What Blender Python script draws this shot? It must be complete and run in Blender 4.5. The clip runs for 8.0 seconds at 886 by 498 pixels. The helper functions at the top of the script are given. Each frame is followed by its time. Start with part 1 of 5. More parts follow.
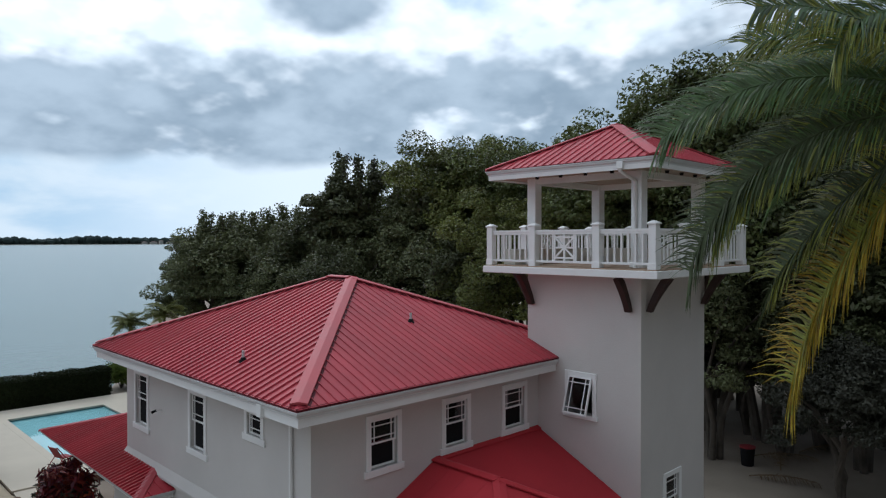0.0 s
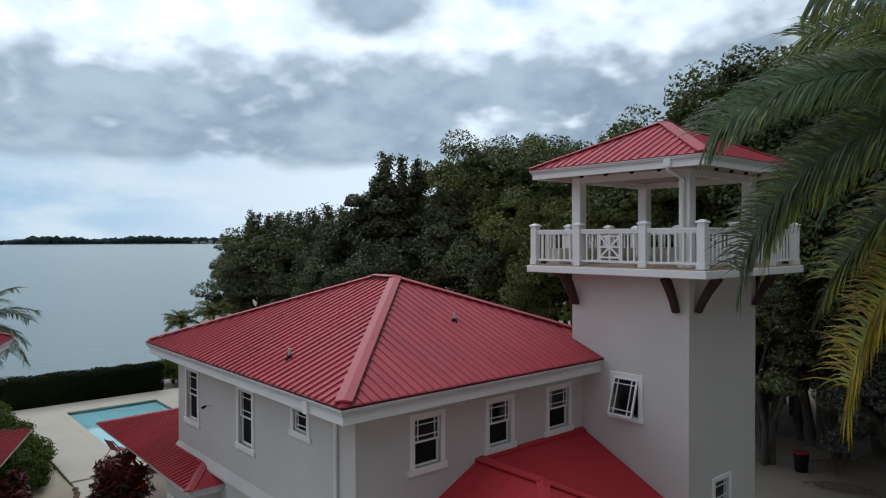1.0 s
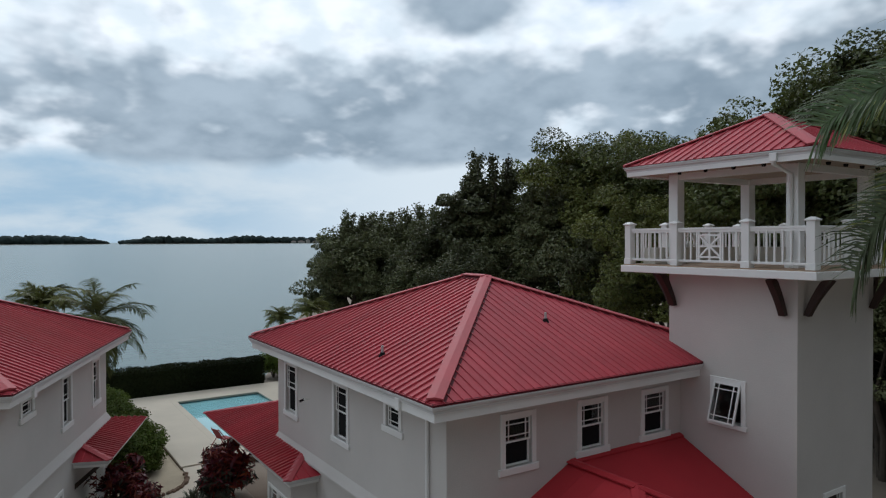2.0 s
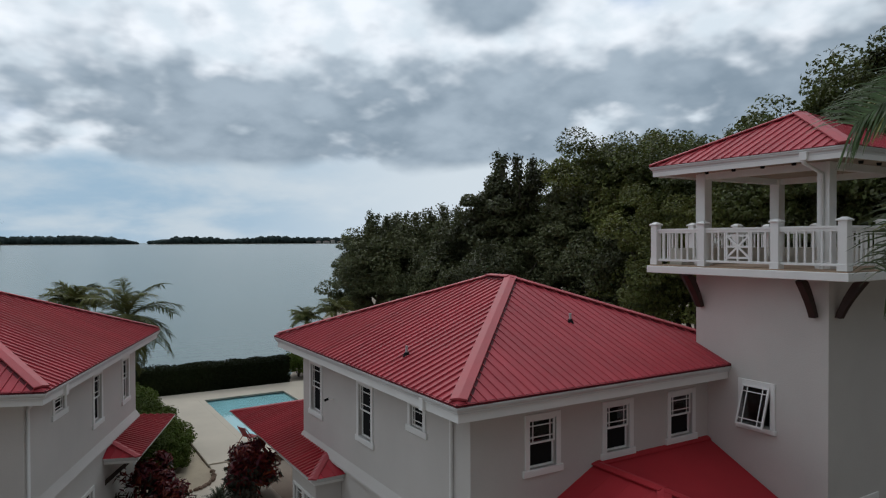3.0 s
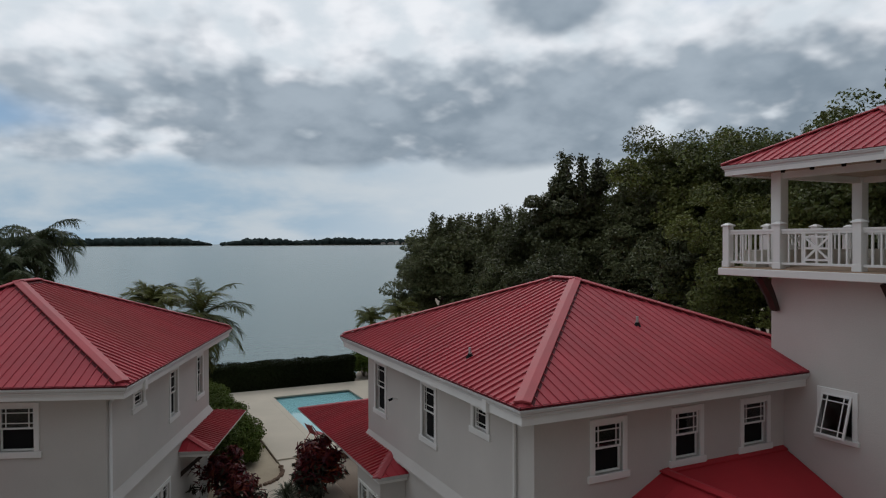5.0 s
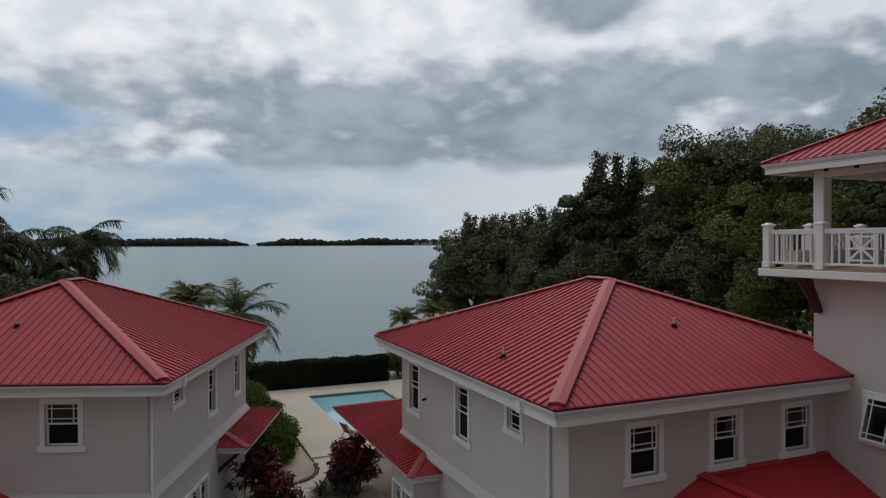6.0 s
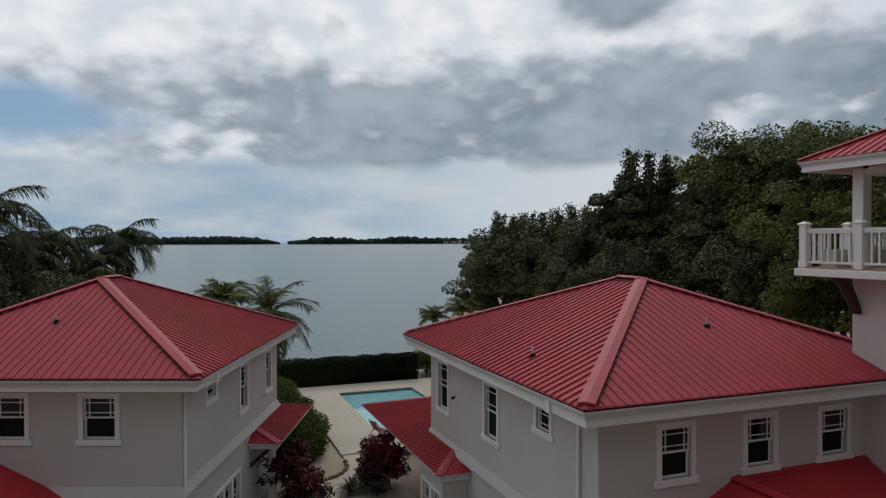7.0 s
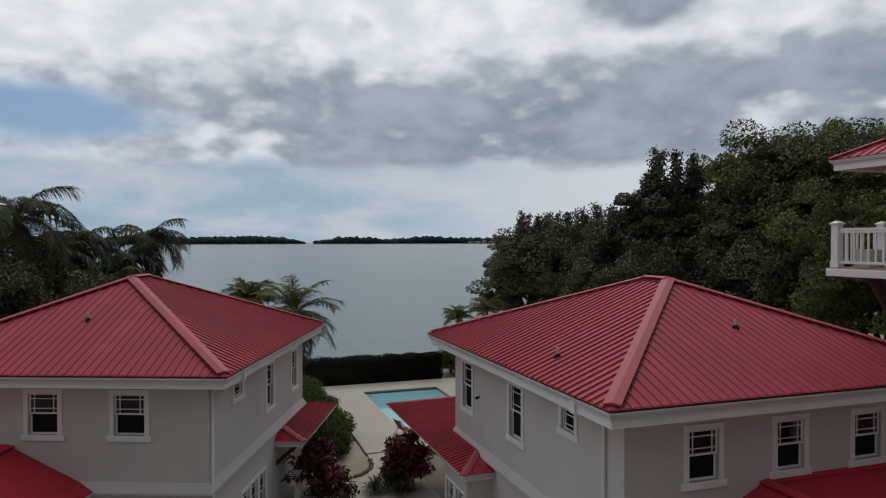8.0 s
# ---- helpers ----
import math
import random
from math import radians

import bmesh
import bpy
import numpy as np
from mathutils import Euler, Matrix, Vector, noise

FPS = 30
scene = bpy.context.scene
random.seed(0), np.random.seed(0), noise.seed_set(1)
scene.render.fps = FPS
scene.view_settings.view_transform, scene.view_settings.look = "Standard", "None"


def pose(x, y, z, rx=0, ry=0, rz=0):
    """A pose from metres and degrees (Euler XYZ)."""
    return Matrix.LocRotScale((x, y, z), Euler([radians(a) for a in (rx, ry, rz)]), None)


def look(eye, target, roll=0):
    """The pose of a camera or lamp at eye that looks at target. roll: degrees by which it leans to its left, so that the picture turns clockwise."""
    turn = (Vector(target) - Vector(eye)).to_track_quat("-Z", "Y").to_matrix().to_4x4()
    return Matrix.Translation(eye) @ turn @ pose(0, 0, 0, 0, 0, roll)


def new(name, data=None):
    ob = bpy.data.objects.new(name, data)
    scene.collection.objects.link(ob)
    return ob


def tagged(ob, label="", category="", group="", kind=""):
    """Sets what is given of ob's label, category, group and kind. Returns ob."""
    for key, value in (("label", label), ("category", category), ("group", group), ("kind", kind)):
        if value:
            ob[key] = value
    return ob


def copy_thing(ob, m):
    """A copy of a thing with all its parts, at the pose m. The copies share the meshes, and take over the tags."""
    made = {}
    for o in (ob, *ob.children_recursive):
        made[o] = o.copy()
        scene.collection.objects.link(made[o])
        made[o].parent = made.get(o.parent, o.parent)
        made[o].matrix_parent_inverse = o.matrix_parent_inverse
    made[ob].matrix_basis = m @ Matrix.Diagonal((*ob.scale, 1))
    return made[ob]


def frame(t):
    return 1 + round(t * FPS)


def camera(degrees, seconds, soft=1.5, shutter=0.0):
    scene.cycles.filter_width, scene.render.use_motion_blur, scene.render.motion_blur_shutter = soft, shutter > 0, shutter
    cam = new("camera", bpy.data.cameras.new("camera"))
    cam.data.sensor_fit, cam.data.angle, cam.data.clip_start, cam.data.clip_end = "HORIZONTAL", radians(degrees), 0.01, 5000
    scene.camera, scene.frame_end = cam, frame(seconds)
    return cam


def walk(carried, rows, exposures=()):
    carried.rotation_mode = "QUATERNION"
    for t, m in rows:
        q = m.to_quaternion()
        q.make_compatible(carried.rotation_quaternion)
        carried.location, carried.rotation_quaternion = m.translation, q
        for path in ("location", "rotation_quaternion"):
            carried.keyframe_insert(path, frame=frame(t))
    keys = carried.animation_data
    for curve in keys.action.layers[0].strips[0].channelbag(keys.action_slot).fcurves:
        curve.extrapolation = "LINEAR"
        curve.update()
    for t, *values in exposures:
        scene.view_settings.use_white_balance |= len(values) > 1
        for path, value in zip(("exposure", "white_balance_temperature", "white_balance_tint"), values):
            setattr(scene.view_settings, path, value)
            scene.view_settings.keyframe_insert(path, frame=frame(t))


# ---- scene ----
cam = camera(66.4, 8.0, soft=1.2)
EYE = (-7.07, -11.28, 9.02)
PATH = [
    (0.0, pose(*EYE, 89.33, 0.05, -44.59)),
    (0.5, pose(*EYE, 89.31, 0.06, -43.99)),
    (1.0, pose(*EYE, 89.29, 0.10, -40.92)),
    (1.5, pose(*EYE, 89.24, 0.19, -36.55)),
    (1.7, pose(*EYE, 89.24, 0.19, -34.87)),
    (2.8, pose(*EYE, 89.27, 0.17, -31.72)),
    (3.0, pose(*EYE, 89.28, 0.17, -31.22)),
    (3.5, pose(*EYE, 89.30, 0.16, -29.97)),
    (4.0, pose(*EYE, 89.41, 0.12, -28.68)),
    (4.5, pose(*EYE, 89.41, 0.16, -27.31)),
    (4.7, pose(*EYE, 89.41, 0.17, -26.72)),
    (5.8, pose(*EYE, 89.45, 0.21, -23.60)),
    (6.0, pose(*EYE, 89.45, 0.21, -23.02)),
    (6.5, pose(*EYE, 89.41, 0.19, -21.61)),
    (7.0, pose(*EYE, 89.34, 0.12, -20.55)),
    (7.5, pose(*EYE, 89.32, 0.13, -19.59)),
    (8.0, pose(*EYE, 89.32, 0.11, -18.48)),
]
walk(cam, PATH, [(0.0, 0.38, 5850, 10), (1.0, 0.27, 5920, 10), (3.0, 0.00, 6200, 11), (8.0, -0.20, 6430, 14)])

# ------------------------------------------------------------------ sky and light
GROUND = -0.5
SEA = -1.1


def make_world():
    w = bpy.data.worlds.new("sky")
    scene.world = w
    w.use_nodes = True
    nt = w.node_tree
    nt.nodes.clear()
    N, L = nt.nodes.new, nt.links.new

    def math_node(op, a, b=None, clamp=False):
        n = N("ShaderNodeMath")
        n.operation, n.use_clamp = op, clamp
        for i, v in enumerate((a, b)):
            if v is None:
                continue
            if isinstance(v, (int, float)):
                n.inputs[i].default_value = v
            else:
                L(v, n.inputs[i])
        return n.outputs[0]

    def ramp(fac, lo, hi, a=0.0, b=1.0):
        n = N("ShaderNodeMapRange")
        n.interpolation_type = "SMOOTHSTEP"
        L(fac, n.inputs[0])
        n.inputs[1].default_value, n.inputs[2].default_value = lo, hi
        n.inputs[3].default_value, n.inputs[4].default_value = a, b
        return n.outputs[0]

    def mix(fac, a, b):
        n = N("ShaderNodeMix")
        n.data_type = "RGBA"
        if isinstance(fac, (int, float)):
            n.inputs[0].default_value = fac
        else:
            L(fac, n.inputs[0])
        for i, v in ((6, a), (7, b)):
            if isinstance(v, tuple):
                n.inputs[i].default_value = (*v, 1)
            else:
                L(v, n.inputs[i])
        return n.outputs[2]

    tc = N("ShaderNodeTexCoord")
    sep = N("ShaderNodeSeparateXYZ")
    L(tc.outputs["Generated"], sep.inputs[0])
    z = math_node("MAXIMUM", sep.outputs[2], 0.0)

    def dome(lift):
        """Sky directions laid on a flat cloud deck; lift softens the squeeze near the horizon."""
        zz = math_node("ADD", z, lift)
        flat = N("ShaderNodeCombineXYZ")
        L(math_node("DIVIDE", sep.outputs[0], zz), flat.inputs[0])
        L(math_node("DIVIDE", sep.outputs[1], zz), flat.inputs[1])
        return flat.outputs[0]

    deck, wisps = dome(0.40), dome(0.30)

    def cloud(vec, scale, detail, rough, seed, distort=0.2):
        n = N("ShaderNodeTexNoise")
        n.noise_dimensions = "4D"
        n.inputs["W"].default_value = seed
        n.inputs["Scale"].default_value, n.inputs["Detail"].default_value = scale, detail
        n.inputs["Roughness"].default_value, n.inputs["Distortion"].default_value = rough, distort
        L(vec, n.inputs["Vector"])
        return n.outputs["Fac"]

    big, mid, fine = cloud(deck, 1.7, 3, 0.5, 4.3), cloud(deck, 4.2, 5, 0.48, 7.7, 0.1), cloud(deck, 10.0, 4, 0.45, 1.9, 0.0)
    puffs = cloud(deck, 15.0, 2, 0.4, 5.1, 0.0)

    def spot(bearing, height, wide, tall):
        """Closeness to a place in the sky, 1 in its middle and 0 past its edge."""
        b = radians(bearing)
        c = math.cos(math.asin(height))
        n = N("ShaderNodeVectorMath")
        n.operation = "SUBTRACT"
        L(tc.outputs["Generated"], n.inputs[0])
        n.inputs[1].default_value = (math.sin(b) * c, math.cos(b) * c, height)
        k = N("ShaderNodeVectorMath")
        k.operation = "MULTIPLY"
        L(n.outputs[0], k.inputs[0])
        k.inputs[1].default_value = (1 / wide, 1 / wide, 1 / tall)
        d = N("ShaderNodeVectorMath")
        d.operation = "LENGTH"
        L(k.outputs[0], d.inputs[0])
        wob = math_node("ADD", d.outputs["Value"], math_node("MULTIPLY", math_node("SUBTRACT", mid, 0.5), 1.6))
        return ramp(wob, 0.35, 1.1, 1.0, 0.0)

    streak = cloud(wisps, 2.2, 6, 0.55, 2.2)
    sky = N("ShaderNodeTexSky")
    sky.sky_type, sky.sun_disc = "NISHITA", False
    sky.sun_elevation, sky.sun_rotation = radians(42), radians(22)
    sky.air_density, sky.dust_density = 1.0, 1.0
    blue = N("ShaderNodeVectorMath")
    blue.operation = "SCALE"
    L(sky.outputs[0], blue.inputs[0])
    blue.inputs["Scale"].default_value = 0.075

    def total(*pairs):
        out = None
        for v, k in pairs:
            t = math_node("MULTIPLY", v, k)
            out = t if out is None else math_node("ADD", out, t)
        return out

    # a broad grey bank above the clear strip at the horizon, thinning to bright broken cloud overhead
    edge = math_node("ADD", z, math_node("MULTIPLY", math_node("SUBTRACT", mid, 0.5), 0.05))
    bank = math_node("MULTIPLY", ramp(edge, 0.080, 0.112), ramp(edge, 0.175, 0.29, 1.0, 0.0))
    body = math_node("ADD", total((big, 0.60), (mid, 0.62), (fine, 0.30), (puffs, 0.34)), math_node("MULTIPLY", bank, 0.24))
    body = math_node("ADD", body, ramp(sep.outputs[0], -0.30, 0.55, -0.17, 0.10))
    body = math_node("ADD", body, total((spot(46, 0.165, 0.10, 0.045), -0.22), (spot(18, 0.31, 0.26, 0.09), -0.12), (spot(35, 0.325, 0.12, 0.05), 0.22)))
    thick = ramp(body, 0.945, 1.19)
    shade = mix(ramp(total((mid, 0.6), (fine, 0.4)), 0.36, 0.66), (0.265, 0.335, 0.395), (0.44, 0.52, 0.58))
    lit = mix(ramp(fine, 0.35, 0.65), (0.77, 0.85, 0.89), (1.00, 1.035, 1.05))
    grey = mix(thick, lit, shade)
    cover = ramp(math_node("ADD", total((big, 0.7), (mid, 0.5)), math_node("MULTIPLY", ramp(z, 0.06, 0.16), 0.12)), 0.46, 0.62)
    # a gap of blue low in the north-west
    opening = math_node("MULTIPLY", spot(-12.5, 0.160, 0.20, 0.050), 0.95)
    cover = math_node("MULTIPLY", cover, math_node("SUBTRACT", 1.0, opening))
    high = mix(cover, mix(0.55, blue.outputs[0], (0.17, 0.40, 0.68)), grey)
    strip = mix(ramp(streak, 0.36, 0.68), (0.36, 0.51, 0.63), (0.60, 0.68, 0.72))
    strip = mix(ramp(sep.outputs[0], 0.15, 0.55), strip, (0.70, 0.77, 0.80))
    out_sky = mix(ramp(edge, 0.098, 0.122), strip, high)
    # brighter towards the veiled sun, duller behind
    dot = N("ShaderNodeVectorMath")
    dot.operation = "DOT_PRODUCT"
    L(tc.outputs["Generated"], dot.inputs[0])
    dot.inputs[1].default_value = Vector((0.12, 0.80, 0.58)).normalized()
    gain = N("ShaderNodeMapRange")
    gain.inputs[1].default_value, gain.inputs[2].default_value = -0.45, 0.70
    gain.inputs[3].default_value, gain.inputs[4].default_value = 0.18, 0.98
    L(dot.outputs["Value"], gain.inputs[0])
    gained = N("ShaderNodeVectorMath")
    gained.operation = "SCALE"
    L(out_sky, gained.inputs[0]), L(gain.outputs[0], gained.inputs["Scale"])
    out_sky = gained.outputs[0]
    bg = N("ShaderNodeBackground")
    L(out_sky, bg.inputs[0])
    bg.inputs[1].default_value = 0.95
    out = N("ShaderNodeOutputWorld")
    L(bg.outputs[0], out.inputs[0])


make_world()
sun = new("sun", bpy.data.lights.new("sun", "SUN"))
sun.data.energy, sun.data.angle, sun.data.color = 0.6, radians(25), (1.0, 0.95, 0.88)
sun.matrix_world = look((26, 66, 62), (0, 0, 0))
scene.view_settings.exposure = 0.0

# ------------------------------------------------------------------ materials


def material(name, colour, rough=0.7, metal=0.0, vary=0.12, scale=6.0, fine=60.0, bump=0.15, coat=0.0, spec=0.5, tint=None,
             random_value=0.0, island=0.0, trans=0.0):
    """Procedural surface: colour with variation at two scales, fine relief, optional per-piece shift."""
    m = bpy.data.materials.new(name)
    m.use_nodes = True
    nt = m.node_tree
    bsdf = nt.nodes["Principled BSDF"]
    N, L = nt.nodes.new, nt.links.new
    tc = N("ShaderNodeTexCoord")
    geo = N("ShaderNodeNewGeometry")
    n1, n2 = N("ShaderNodeTexNoise"), N("ShaderNodeTexNoise")
    n1.inputs["Scale"].default_value, n1.inputs["Detail"].default_value = scale / 6.0, 5
    n2.inputs["Scale"].default_value, n2.inputs["Detail"].default_value = fine, 3
    for n in (n1, n2):
        L(geo.outputs["Position"], n.inputs["Vector"])
    add = N("ShaderNodeMath")
    add.operation = "MULTIPLY_ADD"
    L(n1.outputs["Fac"], add.inputs[0])
    add.inputs[1].default_value = 0.75
    mul = N("ShaderNodeMath")
    mul.operation = "MULTIPLY"
    L(n2.outputs["Fac"], mul.inputs[0])
    mul.inputs[1].default_value = 0.25
    L(mul.outputs[0], add.inputs[2])
    fac = add.outputs[0]
    mr = N("ShaderNodeMapRange")
    mr.inputs[1].default_value, mr.inputs[2].default_value = 0.3, 0.7
    L(fac, mr.inputs[0])
    lo = tuple(c * (1 - vary) for c in colour)
    hi = tint or tuple(min(1, c * (1 + vary)) for c in colour)
    mx = N("ShaderNodeMix")
    mx.data_type = "RGBA"
    mx.inputs[6].default_value, mx.inputs[7].default_value = (*lo, 1), (*hi, 1)
    L(mr.outputs[0], mx.inputs[0])
    col = mx.outputs[2]
    if random_value or island:
        hsv = N("ShaderNodeHueSaturation")
        if island:
            src = geo.outputs["Random Per Island"]
            amount = island
        else:
            src = N("ShaderNodeObjectInfo").outputs["Random"]
            amount = random_value
        r2 = N("ShaderNodeMapRange")
        r2.inputs[3].default_value, r2.inputs[4].default_value = 1 - amount, 1 + amount
        L(src, r2.inputs[0])
        L(r2.outputs[0], hsv.inputs["Value"])
        L(col, hsv.inputs["Color"])
        if island:
            r3 = N("ShaderNodeMapRange")
            r3.inputs[3].default_value, r3.inputs[4].default_value = 0.5 - 0.05 * island, 0.5 + 0.05 * island
            L(src, r3.inputs[0])
            L(r3.outputs[0], hsv.inputs["Hue"])
        col = hsv.outputs[0]
    L(col, bsdf.inputs["Base Color"])
    rr = N("ShaderNodeMapRange")
    rr.inputs[3].default_value, rr.inputs[4].default_value = max(0, rough - 0.12), min(1, rough + 0.12)
    L(fac, rr.inputs[0])
    L(rr.outputs[0], bsdf.inputs["Roughness"])
    bsdf.inputs["Metallic"].default_value = metal
    bsdf.inputs["Specular IOR Level"].default_value = spec
    bsdf.inputs["Coat Weight"].default_value = coat
    if bump:
        b = N("ShaderNodeBump")
        b.inputs["Strength"].default_value, b.inputs["Distance"].default_value = bump, 0.02
        L(n2.outputs["Fac"], b.inputs["Height"])
        L(b.outputs[0], bsdf.inputs["Normal"])
    if trans:
        tr = N("ShaderNodeBsdfTranslucent")
        L(col, tr.inputs[0])
        ms = N("ShaderNodeMixShader")
        ms.inputs[0].default_value = trans
        L(bsdf.outputs[0], ms.inputs[1]), L(tr.outputs[0], ms.inputs[2])
        L(ms.outputs[0], nt.nodes["Material Output"].inputs[0])
    return m


STUCCO = material("stucco", (0.585, 0.562, 0.54), 0.9, vary=0.085, scale=2.4, fine=45, bump=0.3, spec=0.2)
TRIM = material("white_trim_paint", (0.80, 0.80, 0.79), 0.55, vary=0.04, scale=8, fine=40, bump=0.05, spec=0.35)
GUTTER = material("white_gutter_enamel", (0.64, 0.645, 0.65), 0.4, vary=0.08, scale=6, fine=30, bump=0.04, spec=0.45)
ROOF = material("red_roof_paint", (0.40, 0.052, 0.068), 0.52, vary=0.14, scale=3, fine=24, bump=0.04, random_value=0.07, spec=0.18)
# roof red made paler: the light on the upward-facing caps is coloured in
ROOF_CAP = material("red_cap_lightened", (0.42, 0.075, 0.088), 0.55, vary=0.14, scale=5, fine=30, bump=0.03, spec=0.2)
ROOF_GAP = material("dark_red_roof_gap", (0.11, 0.016, 0.022), 0.6, vary=0.2, scale=6, fine=40, bump=0.05, spec=0.2)
PORCH_ROOF = material("red_porch_roof_paint", (0.40, 0.034, 0.048), 0.40, vary=0.16, scale=3, fine=24, bump=0.03, random_value=0.08, spec=0.28)
LOW_ROOF = material("red_flat_roof_paint", (0.42, 0.030, 0.040), 0.6, vary=0.14, scale=3, fine=30, bump=0.04, spec=0.2)
DRIP = material("dark_red_edge_paint", (0.10, 0.012, 0.018), 0.6, vary=0.15, scale=5, fine=30, bump=0.02, spec=0.2)
DARK_WOOD = material("dark_wood", (0.035, 0.016, 0.012), 0.6, vary=0.3, scale=20, fine=80, bump=0.2)
DECK = material("tan_deck_boards", (0.36, 0.25, 0.17), 0.75, vary=0.15, scale=8, fine=60, bump=0.2)
DARK_VENT = material("vent_collar", (0.012, 0.012, 0.013), 0.8, vary=0.2, spec=0.1)
GREY_METAL = material("grey_pipe_paint", (0.5, 0.5, 0.5), 0.5, vary=0.1)
# the dimness of the rooms is put into this near-black colour
ROOM = material("darkened_room_wall", (0.04, 0.037, 0.034), 0.9, vary=0.1)


def glass_material():
    m = bpy.data.materials.new("window_glass")
    m.use_nodes = True
    b = m.node_tree.nodes["Principled BSDF"]
    b.inputs["Base Color"].default_value = (0.36, 0.39, 0.40, 1)
    b.inputs["Transmission Weight"].default_value = 1.0
    b.inputs["Roughness"].default_value = 0.02
    b.inputs["IOR"].default_value = 1.45
    b.inputs["Specular IOR Level"].default_value = 0.12
    return m


GLASS = glass_material()
SCREEN_AND_DARK_PANE = material("insect_screen_and_dark_pane", (0.014, 0.014, 0.015), 0.9, vary=0.2, scale=8, fine=80, bump=0.0, spec=0.1)

# ------------------------------------------------------------------ mesh helpers


def box(bm, x0, x1, y0, y1, z0, z1, bevel=0.0, m=None):
    sx, sy, sz = abs(x1 - x0), abs(y1 - y0), abs(z1 - z0)
    mm = Matrix.Translation(((x0 + x1) / 2, (y0 + y1) / 2, (z0 + z1) / 2)) @ Matrix.Diagonal((sx, sy, sz, 1))
    if m is not None:
        mm = m @ mm
    r = bmesh.ops.create_cube(bm, size=1.0, matrix=mm)
    if bevel:
        edges = {e for v in r["verts"] for e in v.link_edges}
        bmesh.ops.bevel(bm, geom=list(edges), offset=bevel, segments=1, affect="EDGES")
    return bm


def cyl(bm, p, q, r0, r1=None, seg=12):
    p, q = Vector(p), Vector(q)
    d = q - p
    mm = Matrix.Translation((p + q) / 2) @ d.to_track_quat("Z", "Y").to_matrix().to_4x4()
    bmesh.ops.create_cone(bm, cap_ends=True, segments=seg, radius1=r0, radius2=r0 if r1 is None else r1, depth=d.length, matrix=mm)
    return bm


def prism(bm, pts, off):
    """A slab: the polygon pts and its copy shifted by off."""
    a = [bm.verts.new(p) for p in pts]
    b = [bm.verts.new(Vector(p) + Vector(off)) for p in pts]
    n = len(pts)
    bm.faces.new(a), bm.faces.new(b[::-1])
    for i in range(n):
        bm.faces.new((a[i], b[i], b[(i + 1) % n], a[(i + 1) % n]))
    return bm


def part(name, bm, mat, parent=None, label="", smooth=False):
    bmesh.ops.recalc_face_normals(bm, faces=bm.faces[:])
    me = bpy.data.meshes.new(name)
    bm.to_mesh(me)
    bm.free()
    if smooth:
        me.shade_smooth()
    me.materials.append(mat)
    ob = new(name, me)
    ob.parent = parent
    if label:
        tagged(ob, label)
    return ob


def empty(name, m, label, category, group="", kind=""):
    ob = new(name)
    ob.matrix_world = m
    return tagged(ob, label, category, group, kind)


def raw_mesh(name, verts, faces, mat, parent=None, label="", smooth=False):
    me = bpy.data.meshes.new(name)
    me.from_pydata([tuple(v) for v in verts], [], [tuple(f) for f in faces])
    me.materials.append(mat)
    if smooth:
        me.shade_smooth()
    ob = new(name, me)
    ob.parent = parent
    if label:
        tagged(ob, label)
    return ob


# ------------------------------------------------------------------ houses
B = bmesh.new


def wall_with_openings(p, q, z0, z1, thick, holes):
    """A wall from p to q (plan points), outer face on the line, thick to the left of p->q; holes: (s0, s1, za, zb)."""
    p, q = Vector((*p, 0)), Vector((*q, 0))
    d = (q - p).normalized()
    n = Vector((-d.y, d.x, 0))
    length = (q - p).length
    xs = sorted({0, length, *[h[0] for h in holes], *[h[1] for h in holes]})
    zs = sorted({z0, z1, *[h[2] for h in holes], *[h[3] for h in holes]})
    bm = B()
    for i in range(len(xs) - 1):
        for j in range(len(zs) - 1):
            cx, cz = (xs[i] + xs[i + 1]) / 2, (zs[j] + zs[j + 1]) / 2
            if any(h[0] < cx < h[1] and h[2] < cz < h[3] for h in holes):
                continue
            for k in (0, thick):
                bm.faces.new([bm.verts.new(p + d * x + n * k + Vector((0, 0, z)))
                              for x, z in ((xs[i], zs[j]), (xs[i + 1], zs[j]), (xs[i + 1], zs[j + 1]), (xs[i], zs[j + 1]))])
    for s0, s1, za, zb in list(holes) + [(0, length, z0, z1)]:
        c = [(s0, za), (s1, za), (s1, zb), (s0, zb)]
        for a in range(4):
            (xa, wa), (xb, wb) = c[a], c[(a + 1) % 4]
            bm.faces.new([bm.verts.new(p + d * x + n * k + Vector((0, 0, z)))
                          for x, z, k in ((xa, wa, 0), (xb, wb, 0), (xb, wb, thick), (xa, wa, thick))])
    bmesh.ops.remove_doubles(bm, verts=bm.verts[:], dist=0.0005)
    return bm


